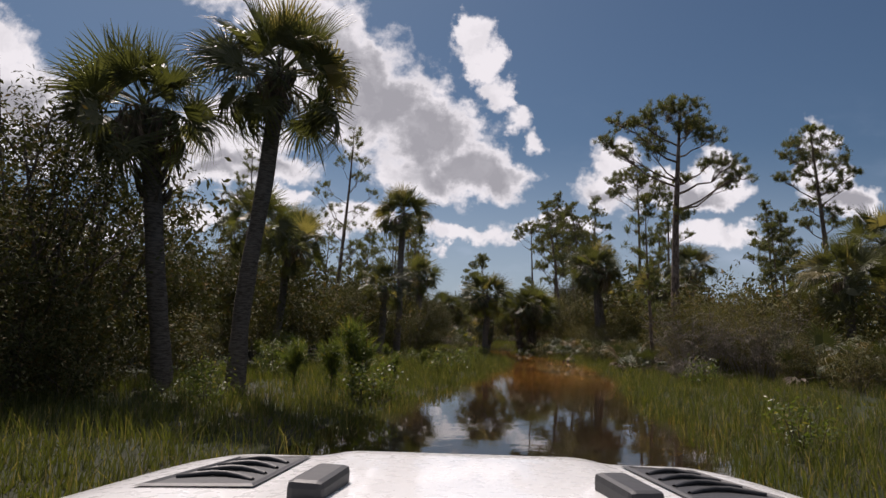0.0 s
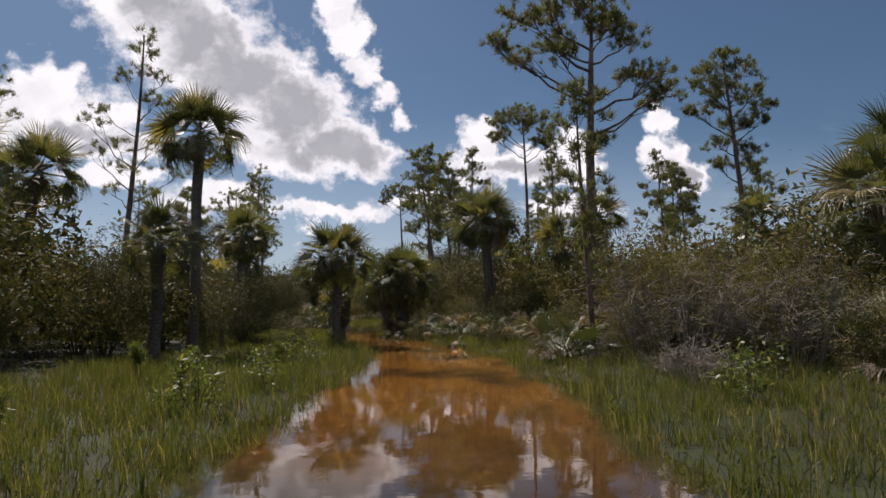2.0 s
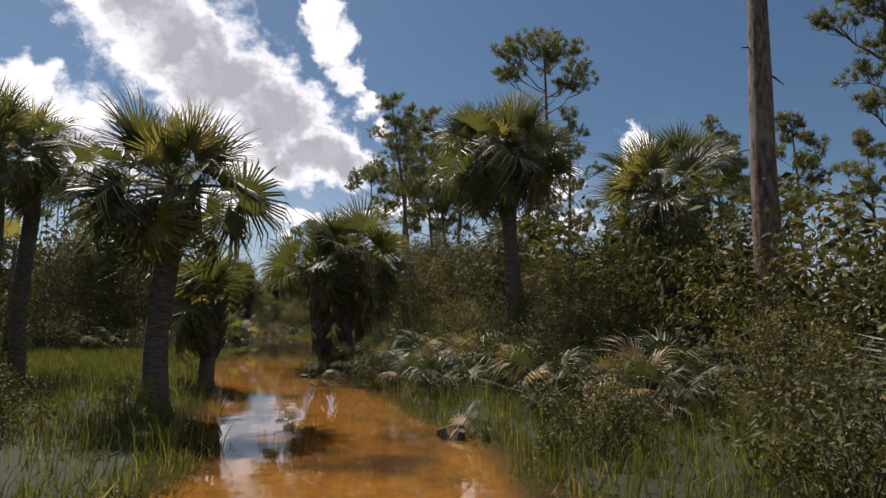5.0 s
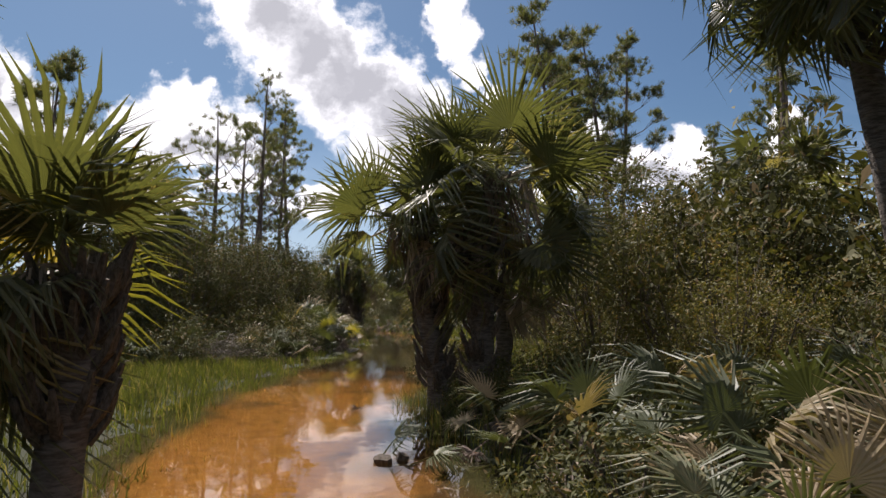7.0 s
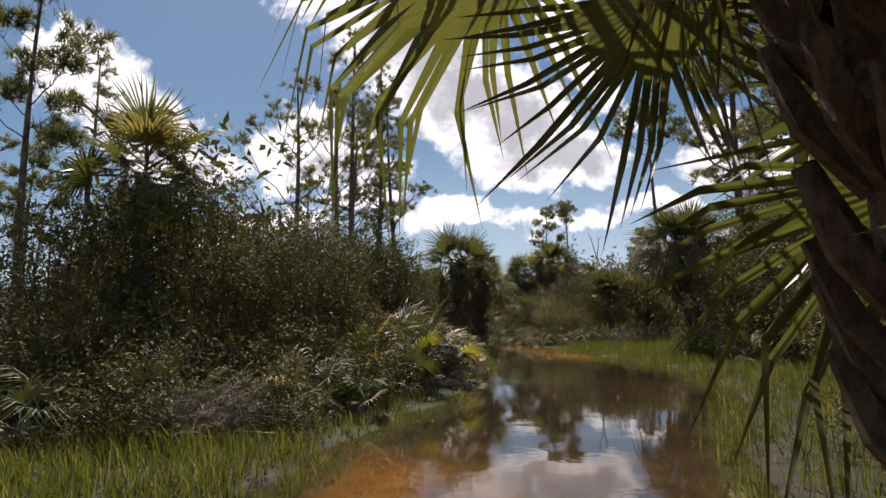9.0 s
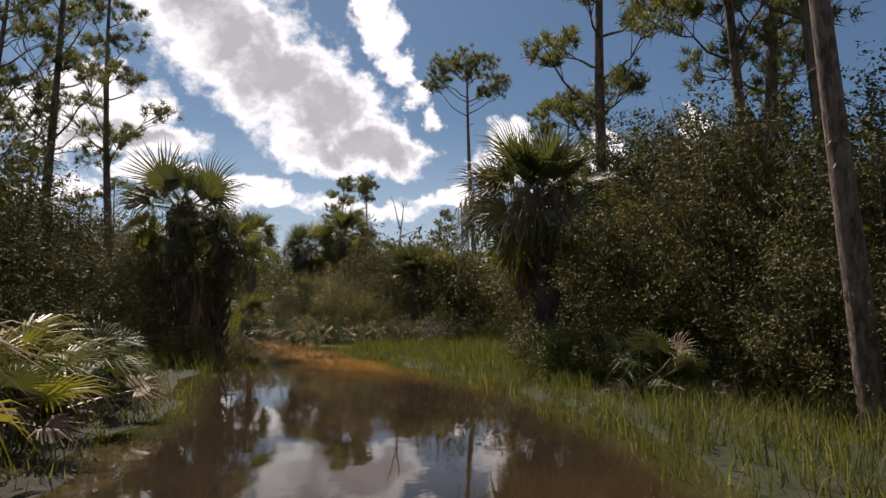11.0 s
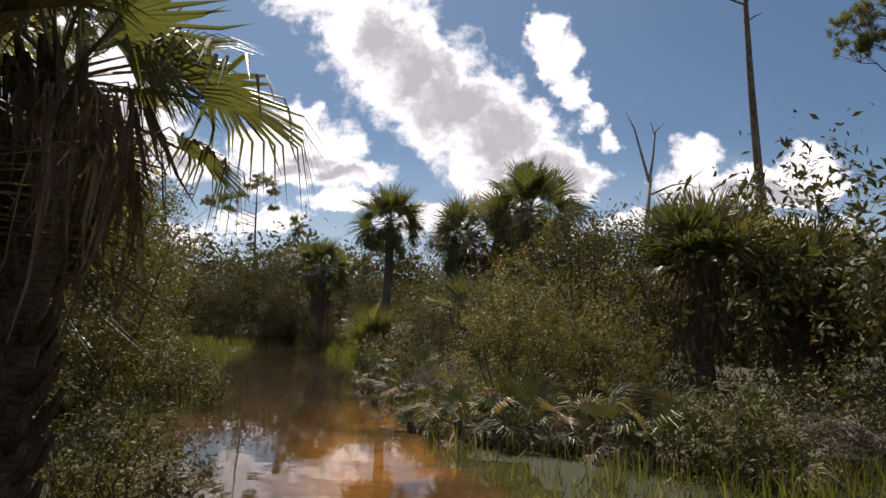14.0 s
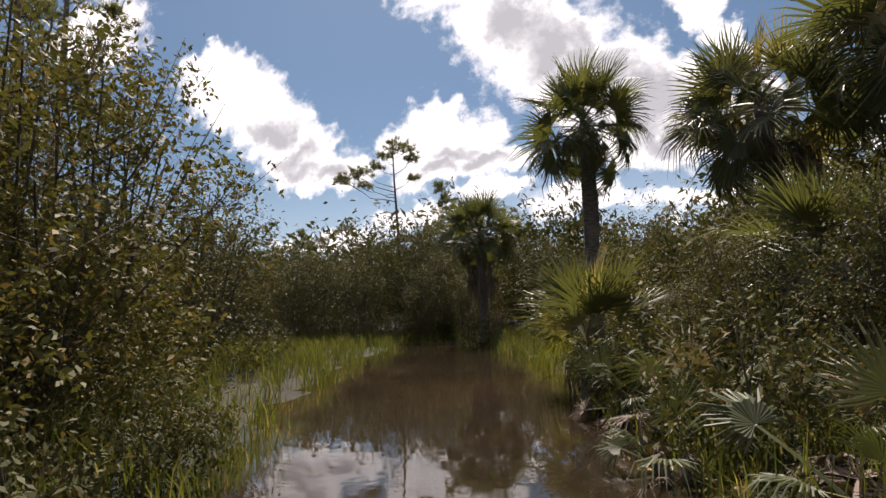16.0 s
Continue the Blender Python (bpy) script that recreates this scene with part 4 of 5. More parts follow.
settle(pine(111, 12.3, [(-2.0, 0.3, 10.4, 0.6), (-2.6, -0.4, 9.3, 0.55), (-1.2, 0.6, 11.2, 0.65), (0.0, 0.0, 11.8, 0.6), (1.1, -0.4, 11.3, 0.65), (2.0, 0.3, 10.7, 0.6), (2.4, 0.2, 9.4, 0.55), (0.6, 0.8, 10.2, 0.6), (-0.7, -0.8, 10.0, 0.6), (-2.9, 0.4, 7.6, 0.5), (2.7, -0.3, 7.9, 0.5)], 0.15, 0.0, 0.6, 1.0, 0.35,
            label="vase-shaped slash pine with spreading limbs"), [(-5.3, 68.5, 1.0, 0), (-5.0, 74.0, 1.1, 160)])
settle(pine(107, 10.0, crown(107, 10.0, 0.58, 1.65, 12, 0.30, 0.7), 0.10, 0.5, 0.8, label="small slash pine with open crown"), [(-6.4, 55.6, 1.0, 0), (-27.7, 107.6, 0.55, 0), (-28.5, 112.4, 0.7, 50), (-22.8, 115.6, 0.75, 100), (-20.9, 120.4, 0.6, 150), (-12.4, 119.8, 0.8, 250), (-8.3, 123.1, 0.75, 300), (-30.3, 122.5, 0.7, 20), (25.6, 46.0, 1.0, 120), (5.4, 115.5, 1.42, 10), (-10.5, 60.0, 0.7, 50), (16.5, 120.0, 1.2, 30), (-28, 48, 1.1, 10), (36, 52, 1.2, 70), (-30, 90, 1.0, 100), (34.2, 60.4, 1.38, 200)])
settle(pine(108, 14.0, [(0.0, 0.0, 13.2, 0.8), (0.9, 0.2, 12.9, 0.7), (-0.8, 0.4, 12.6, 0.7), (1.6, -0.2, 12.0, 0.6), (-1.3, 0.0, 11.9, 0.5), (-2.4, 0.2, 11.5, 0.7), (-3.6, -0.1, 11.4, 0.75), (-4.5, 0.2, 11.1, 0.55), (-2.9, 0.6, 10.7, 0.5), (1.5, 0.3, 10.8, 0.35)], 0.15, -0.1, 1.0, 0.35, label="lone slash pine with lopsided crown"),
       [(-16.2, 118.2, 1.0, 0), (-20.5, 136.0, 0.75, 60), (-17.5, 138.0, 0.7, 200), (-27.0, 129.0, 0.72, 20), (-12.0, 140, 0.7, 90), (-34, 118, 0.7, 10), (-8, 150, 0.8, 50), (2, 142, 0.6, 20)])
settle(pine(109, 7.4, crown(109, 7.4, 0.34, 1.0, 12, 0.36), 0.075, -0.1, 0.6, label="young thin slash pine with scattered tufts"), [(9.6, 25.9, 1.0, 0), (-30.0, 112.0, 1.0, 70), (22.0, 88.0, 1.1, 160), (-24, 110, 0.9, 20), (-12.0, 116.0, 1.3, 90)])
# trunks that stand close to the trail, crowns above the view
settle(pine(110, 14.5, crown(110, 14.5, 0.52, 2.6, 13, 0.34, 0.3), 0.14, -1.8, 0.9, label="leaning slash pine with long reddish bare trunk"), [(12.3, 60.0, 1.0, 0), (15.5, 63.8, 1.05, 0), (15.0, 65.5, 1.0, 8)])

# ---- palms ----
palm(-5.0, 13.0, 6.2, 0.20, (-0.9, 0.0), 30, 1.15, 14, 1, boots=0.35, low=-50)
palm(-3.5, 13.1, 7.1, 0.18, (0.6, 0.0), 32, 1.2, 9, 2, boots=0.15, low=-50)
palm(-6.6, 23.0, 5.4, 0.16, (0.3, 0.0), 26, 1.0, 6, 3)
palm(-6.2, 26.0, 4.9, 0.16, (0.5, 0.0), 24, 1.0, 6, 4)
palm(-1.6, 33.3, 7.8, 0.17, (0.1, 0.0), 28, 1.05, 6, 5)
palm(-8.8, 37.5, 7.1, 0.19, (0.5, 0.0), 28, 1.15, 6, 6)
palm(-10.8, 36.2, 4.5, 0.17, (0.1, 0.0), 24, 1.0, 5, 7, False)
palm(3.3, 36.0, 3.6, 0.18, (0.1, 0.0), 28, 1.05, 8, 8, yellow=1)
palm(-0.9, 40.2, 4.9, 0.16, (0.1, 0.0), 24, 0.9, 8, 9)
palm(-2.2, 30.6, 3.6, 0.17, (0.1, 0.0), 22, 0.85, 5, 10)
palm(10.7, 39.8, 5.6, 0.17, (-0.05, 0.0), 32, 1.15, 26, 11, boots=0.2, skirt=0.12, label="cabbage palm with a skirt of brown dead leaves")
palm(16.0, 22.8, 3.9, 0.17, (-0.2, 0.0), 26, 1.05, 6, 12)
palm(18.2, 24.5, 5.4, 0.17, (0.2, 0.0), 26, 1.0, 5, 13)
palm(11.8, 41.6, 6.2, 0.17, (-0.9, 0.2), 32, 1.15, 22, 14, boots=0.3, skirt=0.1, label="leaning cabbage palm with a skirt of brown dead leaves")
palm(14.4, 38.8, 4.5, 0.18, (0.0, 0.0), 26, 1.15, 6, 16)
palm(18.0, 43.0, 6.4, 0.17, (0.2, 0.0), 24, 1.1, 5, 17)
palm(7.0, 44.4, 3.3, 0.18, (0.1, -0.3), 26, 1.15, 16, 18, boots=0.9, low=-62, skirt=0.3, label="short cabbage palm with a wide crown beside the water")
palm(6.4, 44.7, 2.9, 0.16, (-0.4, 0.0), 22, 1.05, 10, 19, boots=0.9, low=-62, skirt=0.3, label="stocky cabbage palm beside the water")
palm(-0.9, 42.0, 5.3, 0.17, (0.1, 0.0), 22, 0.9, 14, 20)
palm(3.7, 39.3, 1.75, 0.16, (0.05, 0.0), 20, 1.0, 10, 21, boots=0.6, short=True, yellow=6, low=-60, skirt=0.3, label="short palm with yellowing leaves standing in water")
palm(-2.5, 54.4, 4.5, 0.17, (0.1, 0.0), 24, 1.0, 6, 22)
palm(10.7, 67.4, 4.05, 0.20, (-0.2, 0.0), 34, 1.25, 40, 24, boots=0.8, low=-40, skirt=0.35, curtain=(84, 100, 150, 190), yellow=2, label="cabbage palm with long brown dead leaves hanging")
palm(1.4, 71.6, 4.1, 0.20, (0.1, 0.0), 28, 1.1, 60, 25, boots=0.9, low=-60, skirt=0.9, label="cabbage palm with a skirt of brown dead leaves")
palm(2.3, 72.6, 3.1, 0.18, (0.2, 0.0), 22, 0.95, 70, 26, boots=0.9, low=-60, skirt=0.9, curtain=(230,), label="cabbage palm with a skirt of brown dead leaves")
palm(0.35, 93.5, 5.75, 0.18, (0.05, 0.0), 36, 1.02, 6, 27, low=-58)
palm(4.2, 91.2, 5.0, 0.18, (-0.3, 0.0), 30, 1.1, 14, 28, skirt=0.3)
palm(5.8, 89.5, 5.6, 0.18, (0.2, 0.0), 30, 1.15, 14, 29, skirt=0.3)
palm(6.6, 92.8, 4.6, 0.18, (0.0, 0.0), 24, 1.1, 6, 30)
palm(-6.0, 104.7, 4.8, 0.20, (0.0, 0.0), 34, 1.2, 46, 31, skirt=0.75, label="dark cabbage palm with a skirt of dead leaves")
palm(9.2, 81.2, 2.9, 0.18, (0.0, 0.0), 36, 1.05, 34, 32, low=18, skirt=0.5, label="low cabbage palm on the bank")
palm(11.2, 81.8, 2.6, 0.18, (0.0, 0.0), 34, 1.05, 30, 33, low=18, skirt=0.5, label="low cabbage palm on the bank")
palm(13.5, 86.0, 3.2, 0.18, (0.0, 0.0), 24, 1.0, 6, 34, False)
palm(0.9, 88.6, 0.8, 0.17, (0.0, 0.0), 18, 0.95, 3, 35, yellow=8, low=5, label="young palm with yellow-green leaves")
palm(4.4, 88.6, 1.9, 0.18, (0.0, 0.0), 22, 1.0, 14, 36, low=0, label="low cabbage palm on the bank")
for i, (px, py, pz) in enumerate([(20.5, 33.0, 4.6), (13.8, 48.5, 4.2), (15.5, 52.0, 4.6), (-12.5, 45.0, 5.0), (-4.5, 41.5, 4.0), (7.6, 46.6, 3.0), (-3.9, 45.2, 3.2), (12.5, 74.0, 3.4), (8.5, 97.0, 4.8), (-9.5, 77.0, 4.2)]):
    palm(px, py, pz, 0.17, (0.2, 0.0), 22, 1.0, 6, 50 + i, False)

# ---- snag ----


def snag(x, y):
    ob = thing("dead_tree", "bare grey dead tree with a forked top", "dead tree", "", (x, y, float(ground_z(x, y))))
    hp = Heap()
    hp.add(tube([(0, 0, -0.2), (0.05, 0, 2.2), (-0.02, 0, 3.6), (0.06, 0, 4.7)], [0.075, 0.06, 0.048, 0.04], 7))
    hp.add(tube([(0.04, 0, 4.6), (-0.12, 0, 5.2), (-0.25, 0.1, 5.8), (-0.45, 0.1, 6.2)], [0.034, 0.026, 0.018, 0.006], 6))
    hp.add(tube([(0.05, 0, 4.7), (0.12, 0, 5.2), (0.16, 0, 5.7), (0.36, 0, 5.9)], [0.034, 0.024, 0.016, 0.005], 6))
    hp.add(tube([(0.0, 0, 4.3), (0.5, 0.05, 4.55), (0.8, 0.0, 4.6), (1.15, 0.05, 4.9)], [0.026, 0.019, 0.014, 0.004], 5))
    hp.add(tube([(0.16, 0, 5.6), (0.10, 0.05, 5.85), (0.05, 0.05, 6.0)], [0.018, 0.012, 0.005], 4))
    hp.add(tube([(0.02, 0, 3.4), (-0.25, 0, 3.55), (-0.32, 0, 3.7)], [0.025, 0.015, 0.006], 4))
    hp.add(tube([(0.8, 0, 4.6), (0.95, 0, 4.5), (1.1, 0, 4.52)], [0.015, 0.01, 0.004], 4))
    hp.v = [Vector(v) * 1.13 for v in hp.v]
    child("trunk", mesh_of("trunk", hp.v, hp.f, [M_SNAG], None, True), ob)


snag(8.65, 83.8)

# ---- shrubs ----
S1 = shrub(201, 3.4, 3.4, 8000, 0.088, M_SHRUB)
S2 = shrub(202, 2.8, 3.0, 7600, 0.080, M_MYRTLE, label="olive-green wax myrtle shrub")
S3 = shrub(203, 4.6, 3.6, 11000, 0.082, M_MYRTLE, 14, label="tall wax myrtle with small leaves", trunk=0.026)
S4 = shrub(204, 3.5, 3.0, 12000, 0.060, M_OLIVE, label="yellow-olive shrub with fine leaves", open_=0.3)
S5 = shrub(205, 1.3, 2.2, 3600, 0.090, M_SHRUB, 9, label="low dark shrub by the water", stems=False)
S6 = shrub(206, 1.6, 1.8, 3600, 0.080, M_BRIGHT, 9, label="bright green leafy shrub", stems=False)
S7 = shrub(207, 6.6, 5.0, 14000, 0.13, M_SHRUB, 16, label="broad dark live oak with dense leaves", name="oak_tree", category="tree", trunk=0.045)
S9 = shrub(209, 6.6, 4.8, 21000, 0.098, M_SHRUB, 20, label="dense dark oak, some copies added to block the sun", name="oak_tree", category="tree", trunk=0.035, shape=0.45)
S10 = shrub(210, 6.2, 4.4, 9000, 0.110, M_MYRTLE, 18, label="tall open bay tree with broad leaves", name="bay_tree", category="tree", trunk=0.035, shape=0.45)
rng = random.Random(5)


def belt(proto, spots, jitter=0.12):
    settle(proto, [(x, y, s * rng.uniform(1 - jitter, 1 + jitter), rng.uniform(0, 360)) for x, y, s in spots])


# how far the open verge reaches from the water on either side, along the trail
OPEN_Y = [-40, 0, 10, 14, 26, 31, 36, 42, 45, 49, 52, 58, 62, 66, 72, 77, 80, 84, 88, 94, 104, 108]
OPEN_L = [4.5, 4.5, 5.5, 7.5, 7.5, 5.0, 2.6, 7.0, 13., 13., 8.0, 1.6, 1.8, 1.8, 1.2, 1.0, 1.4, 3.0, 6.0, 9.0, 10., 2.0]
OPEN_R = [7.0, 7.0, 7.0, 6.0, 3.6, 3.0, 2.4, 2.2, 2.0, 1.8, 3.0, 2.6, 1.8, 2.6, 4.5, 5.2, 3.4, 3.2, 3.0, 2.4, 3.0, 2.0]
kinds = {"near": ([], [], []), "mid": ([], [], []), "far": ([], [], [])}
fr = random.Random(11)
for iy in range(58):
    for ix in range(26):
        x, y = -29 + ix * 2.5 + fr.uniform(-0.9, 0.9), -14 + iy * 2.4 + fr.uniform(-0.9, 0.9)
        side = OPEN_R if x > trail_x(min(y, 103)) else OPEN_L
        e = float(trail_gap(x, y)) - float(half_width(y)) - float(np.interp(y, OPEN_Y, side))
        if y > 103:
            e = min(max(e, y - 108), 12.0)
        clearing = 47 < y < 61 and x < -3.6 - 0.55 * (y - 52)
        if clearing or e < 0.9 or e > 13.5 or (e > 7 and fr.random() < 0.55):
            continue
        s = 0.55 + 0.08 * min(e, 7) + fr.uniform(-0.08, 0.12)
        kind = "near" if e < 2.6 else "mid" if e < 5.4 else "far"
        k = fr.choice((0, 1, 1)) if kind == "near" else fr.choice((0, 1, 0, 1, 2))
        kinds[kind][k].append((x, y, s if kind == "near" else s * 1.15))
belt(S1, kinds["near"][0])
belt(S2, kinds["near"][1])
for n, kind, count, leaf in ((0, "mid", 2200, 0.145), (1, "far", 900, 0.26)):
    thicket("thicket", [bush_cloud(221 + i, 3.8, 3.9, count, leaf, 14) for i in range(3)], kinds[kind][0], M_SHRUB, "dense dark green thicket behind the trail's edge", 1 + 9 * n)
    thicket("thicket", [bush_cloud(231 + i, 3.5, 3.7, count, leaf * 0.92, 14) for i in range(3)], kinds[kind][1], M_MYRTLE, "olive-green thicket behind the trail's edge", 2 + 9 * n)
    thicket("thicket", [bush_cloud(241 + i, 5.4, 4.6, int(count * 1.4), leaf * 1.1, 16) for i in range(2)], kinds[kind][2], M_SHRUB, "tall dark bushes standing in the thicket", 3 + 9 * n)
belt(S3, [(-0.9, 77.4, 1.0), (-2.4, 78.6, 1.1), (-5.0, 81.4, 0.95), (-6.8, 84.2, 1.0), (9.8, 47.6, 0.95), (9.4, 50.6, 0.85), (10.6, 45.8, 0.8), (12.6, 41.8, 0.8), (-11.5, 17, 1.2), (-1.3, 75.8, 0.75), (-1.9, 79.2, 0.8), (-4.4, 83.2, 0.7), (-7.8, 87.0, 0.85), (-10.4, 90, 1.0), (13.2, 76.5, 0.95), (7.4, 86.6, 0.8), (11.3, 65.0, 0.9), (15.0, 80.5, 1.1), (12.9, 24.8, 0.72), (11.2, 26.6, 0.74), (14.6, 24.0, 0.75)])
belt(S4, [(5.6, 79.4, 0.85), (6.9, 79.0, 0.7), (11.4, 25.4, 0.9), (13.2, 27.0, 1.0), (6.2, 83.4, 1.2), (13.2, 40.6, 0.9), (14.8, 41.4, 0.9), (-2.4, 52.6, 0.7), (10.8, 23.8, 0.75), (12.2, 22.9, 0.8), (9.8, 42.0, 0.7)])
S5_START = [(6.9, 43.5, 0.5), (7.6, 43.9, 0.7), (8.4, 44.6, 0.8), (-2.2, 51.4, 1.2), (-3.6, 50.6, 1.2), (-7.2, 13.8, 1.0), (-5.8, 15.6, 0.9), (-6.6, 8.6, 1.0), (-5.6, 10.6, 0.9),
    (1.8, 33.8, 0.7), (7.3, 38.9, 0.6), (7.9, 42.4, 0.8), (8.8, 39.8, 0.8), (9.5, 37.3, 0.8), (1.6, 51.6, 0.8), (0.2, 50.4, 0.9), (10.9, 23.8, 0.8), (9.9, 29.4, 0.8),
    (8.6, 31.6, 0.7), (6.9, 45.4, 0.7)]
S5_END = [(-1.2, 80.8, 0.7), (-2.2, 83.0, 0.7), (2.3, 56.0, 0.7), (1.9, 61.8, 0.8), (2.4, 63.4, 0.7), (1.6, 54.8, 0.9), (1.9, 71.2, 0.8), (2.5, 73.8, 0.6), (1.2, 69.4, 0.9), (0.9, 66.8, 1.0), (1.2, 64.6, 0.9),
    (-0.6, 52.6, 1.2), (0.8, 53.8, 1.0), (2.0, 54.2, 0.7), (2.2, 57.4, 0.7), (10.4, 66.4, 0.7), (11.2, 68.8, 0.9), (1.4, 73.0, 0.8), (2.2, 69.2, 0.7), (8.2, 76.2, 0.8),
    (9.8, 77.6, 0.9), (11.6, 79.2, 1.0), (13.6, 82.0, 1.0), (-0.3, 79.6, 0.7), (4.4, 83.0, 0.8), (3.0, 84.8, 0.9), (2.0, 87.4, 0.9), (-5.6, 103.2, 0.9), (-1.6, 98.6, 0.9)]
belt(S5, S5_START + S5_END)
belt(S6, [(10.3, 65.3, 0.72), (-1.0, 77.0, 0.7), (-5.4, 24.2, 0.9), (-9.0, 31.0, 1.0), (-3.8, 17.6, 0.7), (14.3, 39.2, 1.1), (10.6, 36.6, 0.8), (10.4, 65.6, 0.7), (12.2, 78.0, 0.8), (3.2, 35.0, 0.45)])
belt(S7, [(11.8, 50.0, 0.8), (13.0, 47.4, 0.75), (-7.3, 11.4, 1.0), (-8.2, 15.4, 1.0), (-6.6, 8.4, 0.7), (-9.5, 21.5, 0.9), (-9.0, 28.5, 0.8), (-5.2, 33.4, 0.65), (-3.9, 31.8, 0.5), (-3.2, 35.6, 0.62), (-0.4, 37.4, 0.5), (-5.8, 28.0, 0.5), (-12.5, 14, 1.15), (19, 49, 1.0), (-13, 34, 0.8), (-23, 70, 0.7), (-20, 69, 0.55), (-26, 70.5, 0.7), (-17, 68, 0.5), (16.8, 78.5, 0.85), (-10.5, 8.5, 0.9), (23, 60, 1.1), (-9.6, 87.2, 0.9), (-9.6, 91.5, 0.9), (-10.5, 109, 0.95), (-4.5, 110, 0.9), (-16, 107, 0.9), (1.5, 107, 0.85), (-22, 106, 1.0), (-9.2, 106.2, 0.62), (-12.6, 105.4, 0.7), (-15.5, 104.4, 0.66), (-19, 104, 0.7), (-7.6, 106.6, 0.55)])
# several of these are added behind the front oaks to keep sun off them
belt(S9, [(-3.4, 53.6, 0.68), (-1.4, 54.6, 0.78), (0.2, 56.6, 0.70), (15.2, 66.6, 1.15), (16.8, 62.8, 1.1), (17.4, 69.0, 1.15), (15.6, 71.4, 1.3), (14.9, 72.2, 1.1), (14.0, 61.6, 0.8), (0.4, 70.4, 0.5), (0.6, 73.8, 0.5), (13.3, 64.2, 0.9), (14.8, 69.2, 1.15), (16.0, 70.3, 1.1), (3.0, 87.4, 0.42), (4.7, 86.2, 0.48), (5.6, 84.6, 0.5), (7.4, 82.3, 0.7), (0.0, 62.8, 0.72), (-0.6, 65.6, 0.8), (-0.9, 68.6, 0.75), (-1.5, 60.2, 0.7)], 0.05)
belt(S10, [(-4.7, 83.4, 1.0), (-6.4, 85.6, 1.1), (-3.2, 80.6, 0.8)], 0.05)
# low round bushes on the far side of the meadow, made from flattened oak copies
for i, (bx, by) in enumerate([(-19.4, 101.0), (-17.5, 104.0), (-13.9, 104.1), (-11.6, 103.8), (-10.2, 105.1), (-8.6, 106.8), (-6.8, 108.5)]):
    put(S9, bx, by, 0.52 + 0.05 * (i % 3), 70 * i, 0.36 + 0.04 * (i % 2))
thicket("thicket", [bush_cloud(251 + i, 4.6, 4.6, 3200, 0.19, 18) for i in range(2)], [(-32 + 1.9 * i + fr.uniform(-0.5, 0.5), 110 + fr.uniform(0, 5), fr.uniform(0.9, 1.35)) for i in range(27)], M_SHRUB,
        "dark bushes along the far side of the meadow", 6)
# far thickets that close the view
far = []
for i in range(84):
    a = i * 6.2832 / 84
    rx, ry = 44 + fr.uniform(-6, 8), 90 + fr.uniform(-8, 10)
    far.append((3 + rx * math.cos(a), 52 + ry * math.sin(a), fr.uniform(0.95, 1.6)))
thicket("far_woods", [bush_cloud(208 + i, 6.0, 8.0, 1300, 0.48, 20) for i in range(3)], far, M_SHRUB, "distant line of dark green woods", 4)
TW = twig_shrub(301, 2.9, 3.4, 52, "grey brushy shrub of tangled branches with few leaves", M_MYRTLE, 3200)
settle(TW, [(10.3, 22.8, 1.0, 0, 1.15), (11.9, 21.6, 1.0, 120, 1.1), (11.0, 25.0, 1.0, 250, 1.3), (13.0, 23.4, 1.1, 80, 1.2)])
TW2 = twig_shrub(302, 1.2, 1.8, 34, "low heap of dry grey twigs")
settle(TW2, [(8.9, 20.6, 0.8, 0), (10.2, 26.6, 0.8, 90), (1.0, 51.0, 0.8, 30), (4.0, 82.2, 0.8, 10), (9.4, 76.8, 0.8, 200), (-9.0, 12.0, 1.2, 40), (12.5, 80.0, 0.8, 20)])

# ---- saw palmettos ----
# x, y, number of fans, size; by stretch of the trail
SAW_EDGE = [(8.7, 25.3, 16, 1.0), (9.6, 27.4, 12, 0.9), (13.4, 20.2, 16, 1.35), (15.0, 21.0, 14, 1.2), (14.2, 18.6, 14, 1.1), (12.0, 30.0, 12, 1.0)]
SAW_THICK = [(9.4, 34.6, 12, 0.9), (9.9, 36.4, 14, 1.0), (11.6, 34.4, 12, 1.0), (10.4, 33.2, 12, 0.9), (10.6, 35.6, 12, 0.9), (8.0, 36.4, 10, 0.8), (8.6, 39.0, 14, 1.0),
          (9.6, 38.2, 14, 1.1), (10.4, 37.0, 14, 1.0), (7.6, 40.6, 12, 0.8), (9.0, 40.8, 12, 1.0), (10.2, 40.4, 14, 1.1), (8.0, 37.8, 12, 0.8), (11.2, 38.8, 14, 1.1),
          (7.0, 41.6, 9, 0.7), (11.0, 40.6, 12, 1.1), (5.8, 41.4, 9, 0.7), (7.4, 33.0, 8, 0.6), (12.2, 36.2, 12, 1.0)]
SAW_SHADE = [(2.0, 58.4, 16, 1.3), (2.7, 59.4, 12, 0.9), (2.8, 57.4, 12, 0.9), (2.5, 61.6, 12, 1.0), (2.1, 63.0, 12, 0.9), (2.6, 56.0, 10, 0.8), (1.5, 59.6, 14, 1.2),
          (2.3, 64.6, 10, 0.8), (1.2, 57.0, 14, 1.1), (2.2, 60.6, 12, 1.1), (1.4, 52.8, 10, 0.8), (0.2, 51.4, 10, 0.8), (-1.0, 50.4, 10, 0.8), (2.4, 53.0, 8, 0.6),
          (11.0, 63.0, 10, 0.9)]
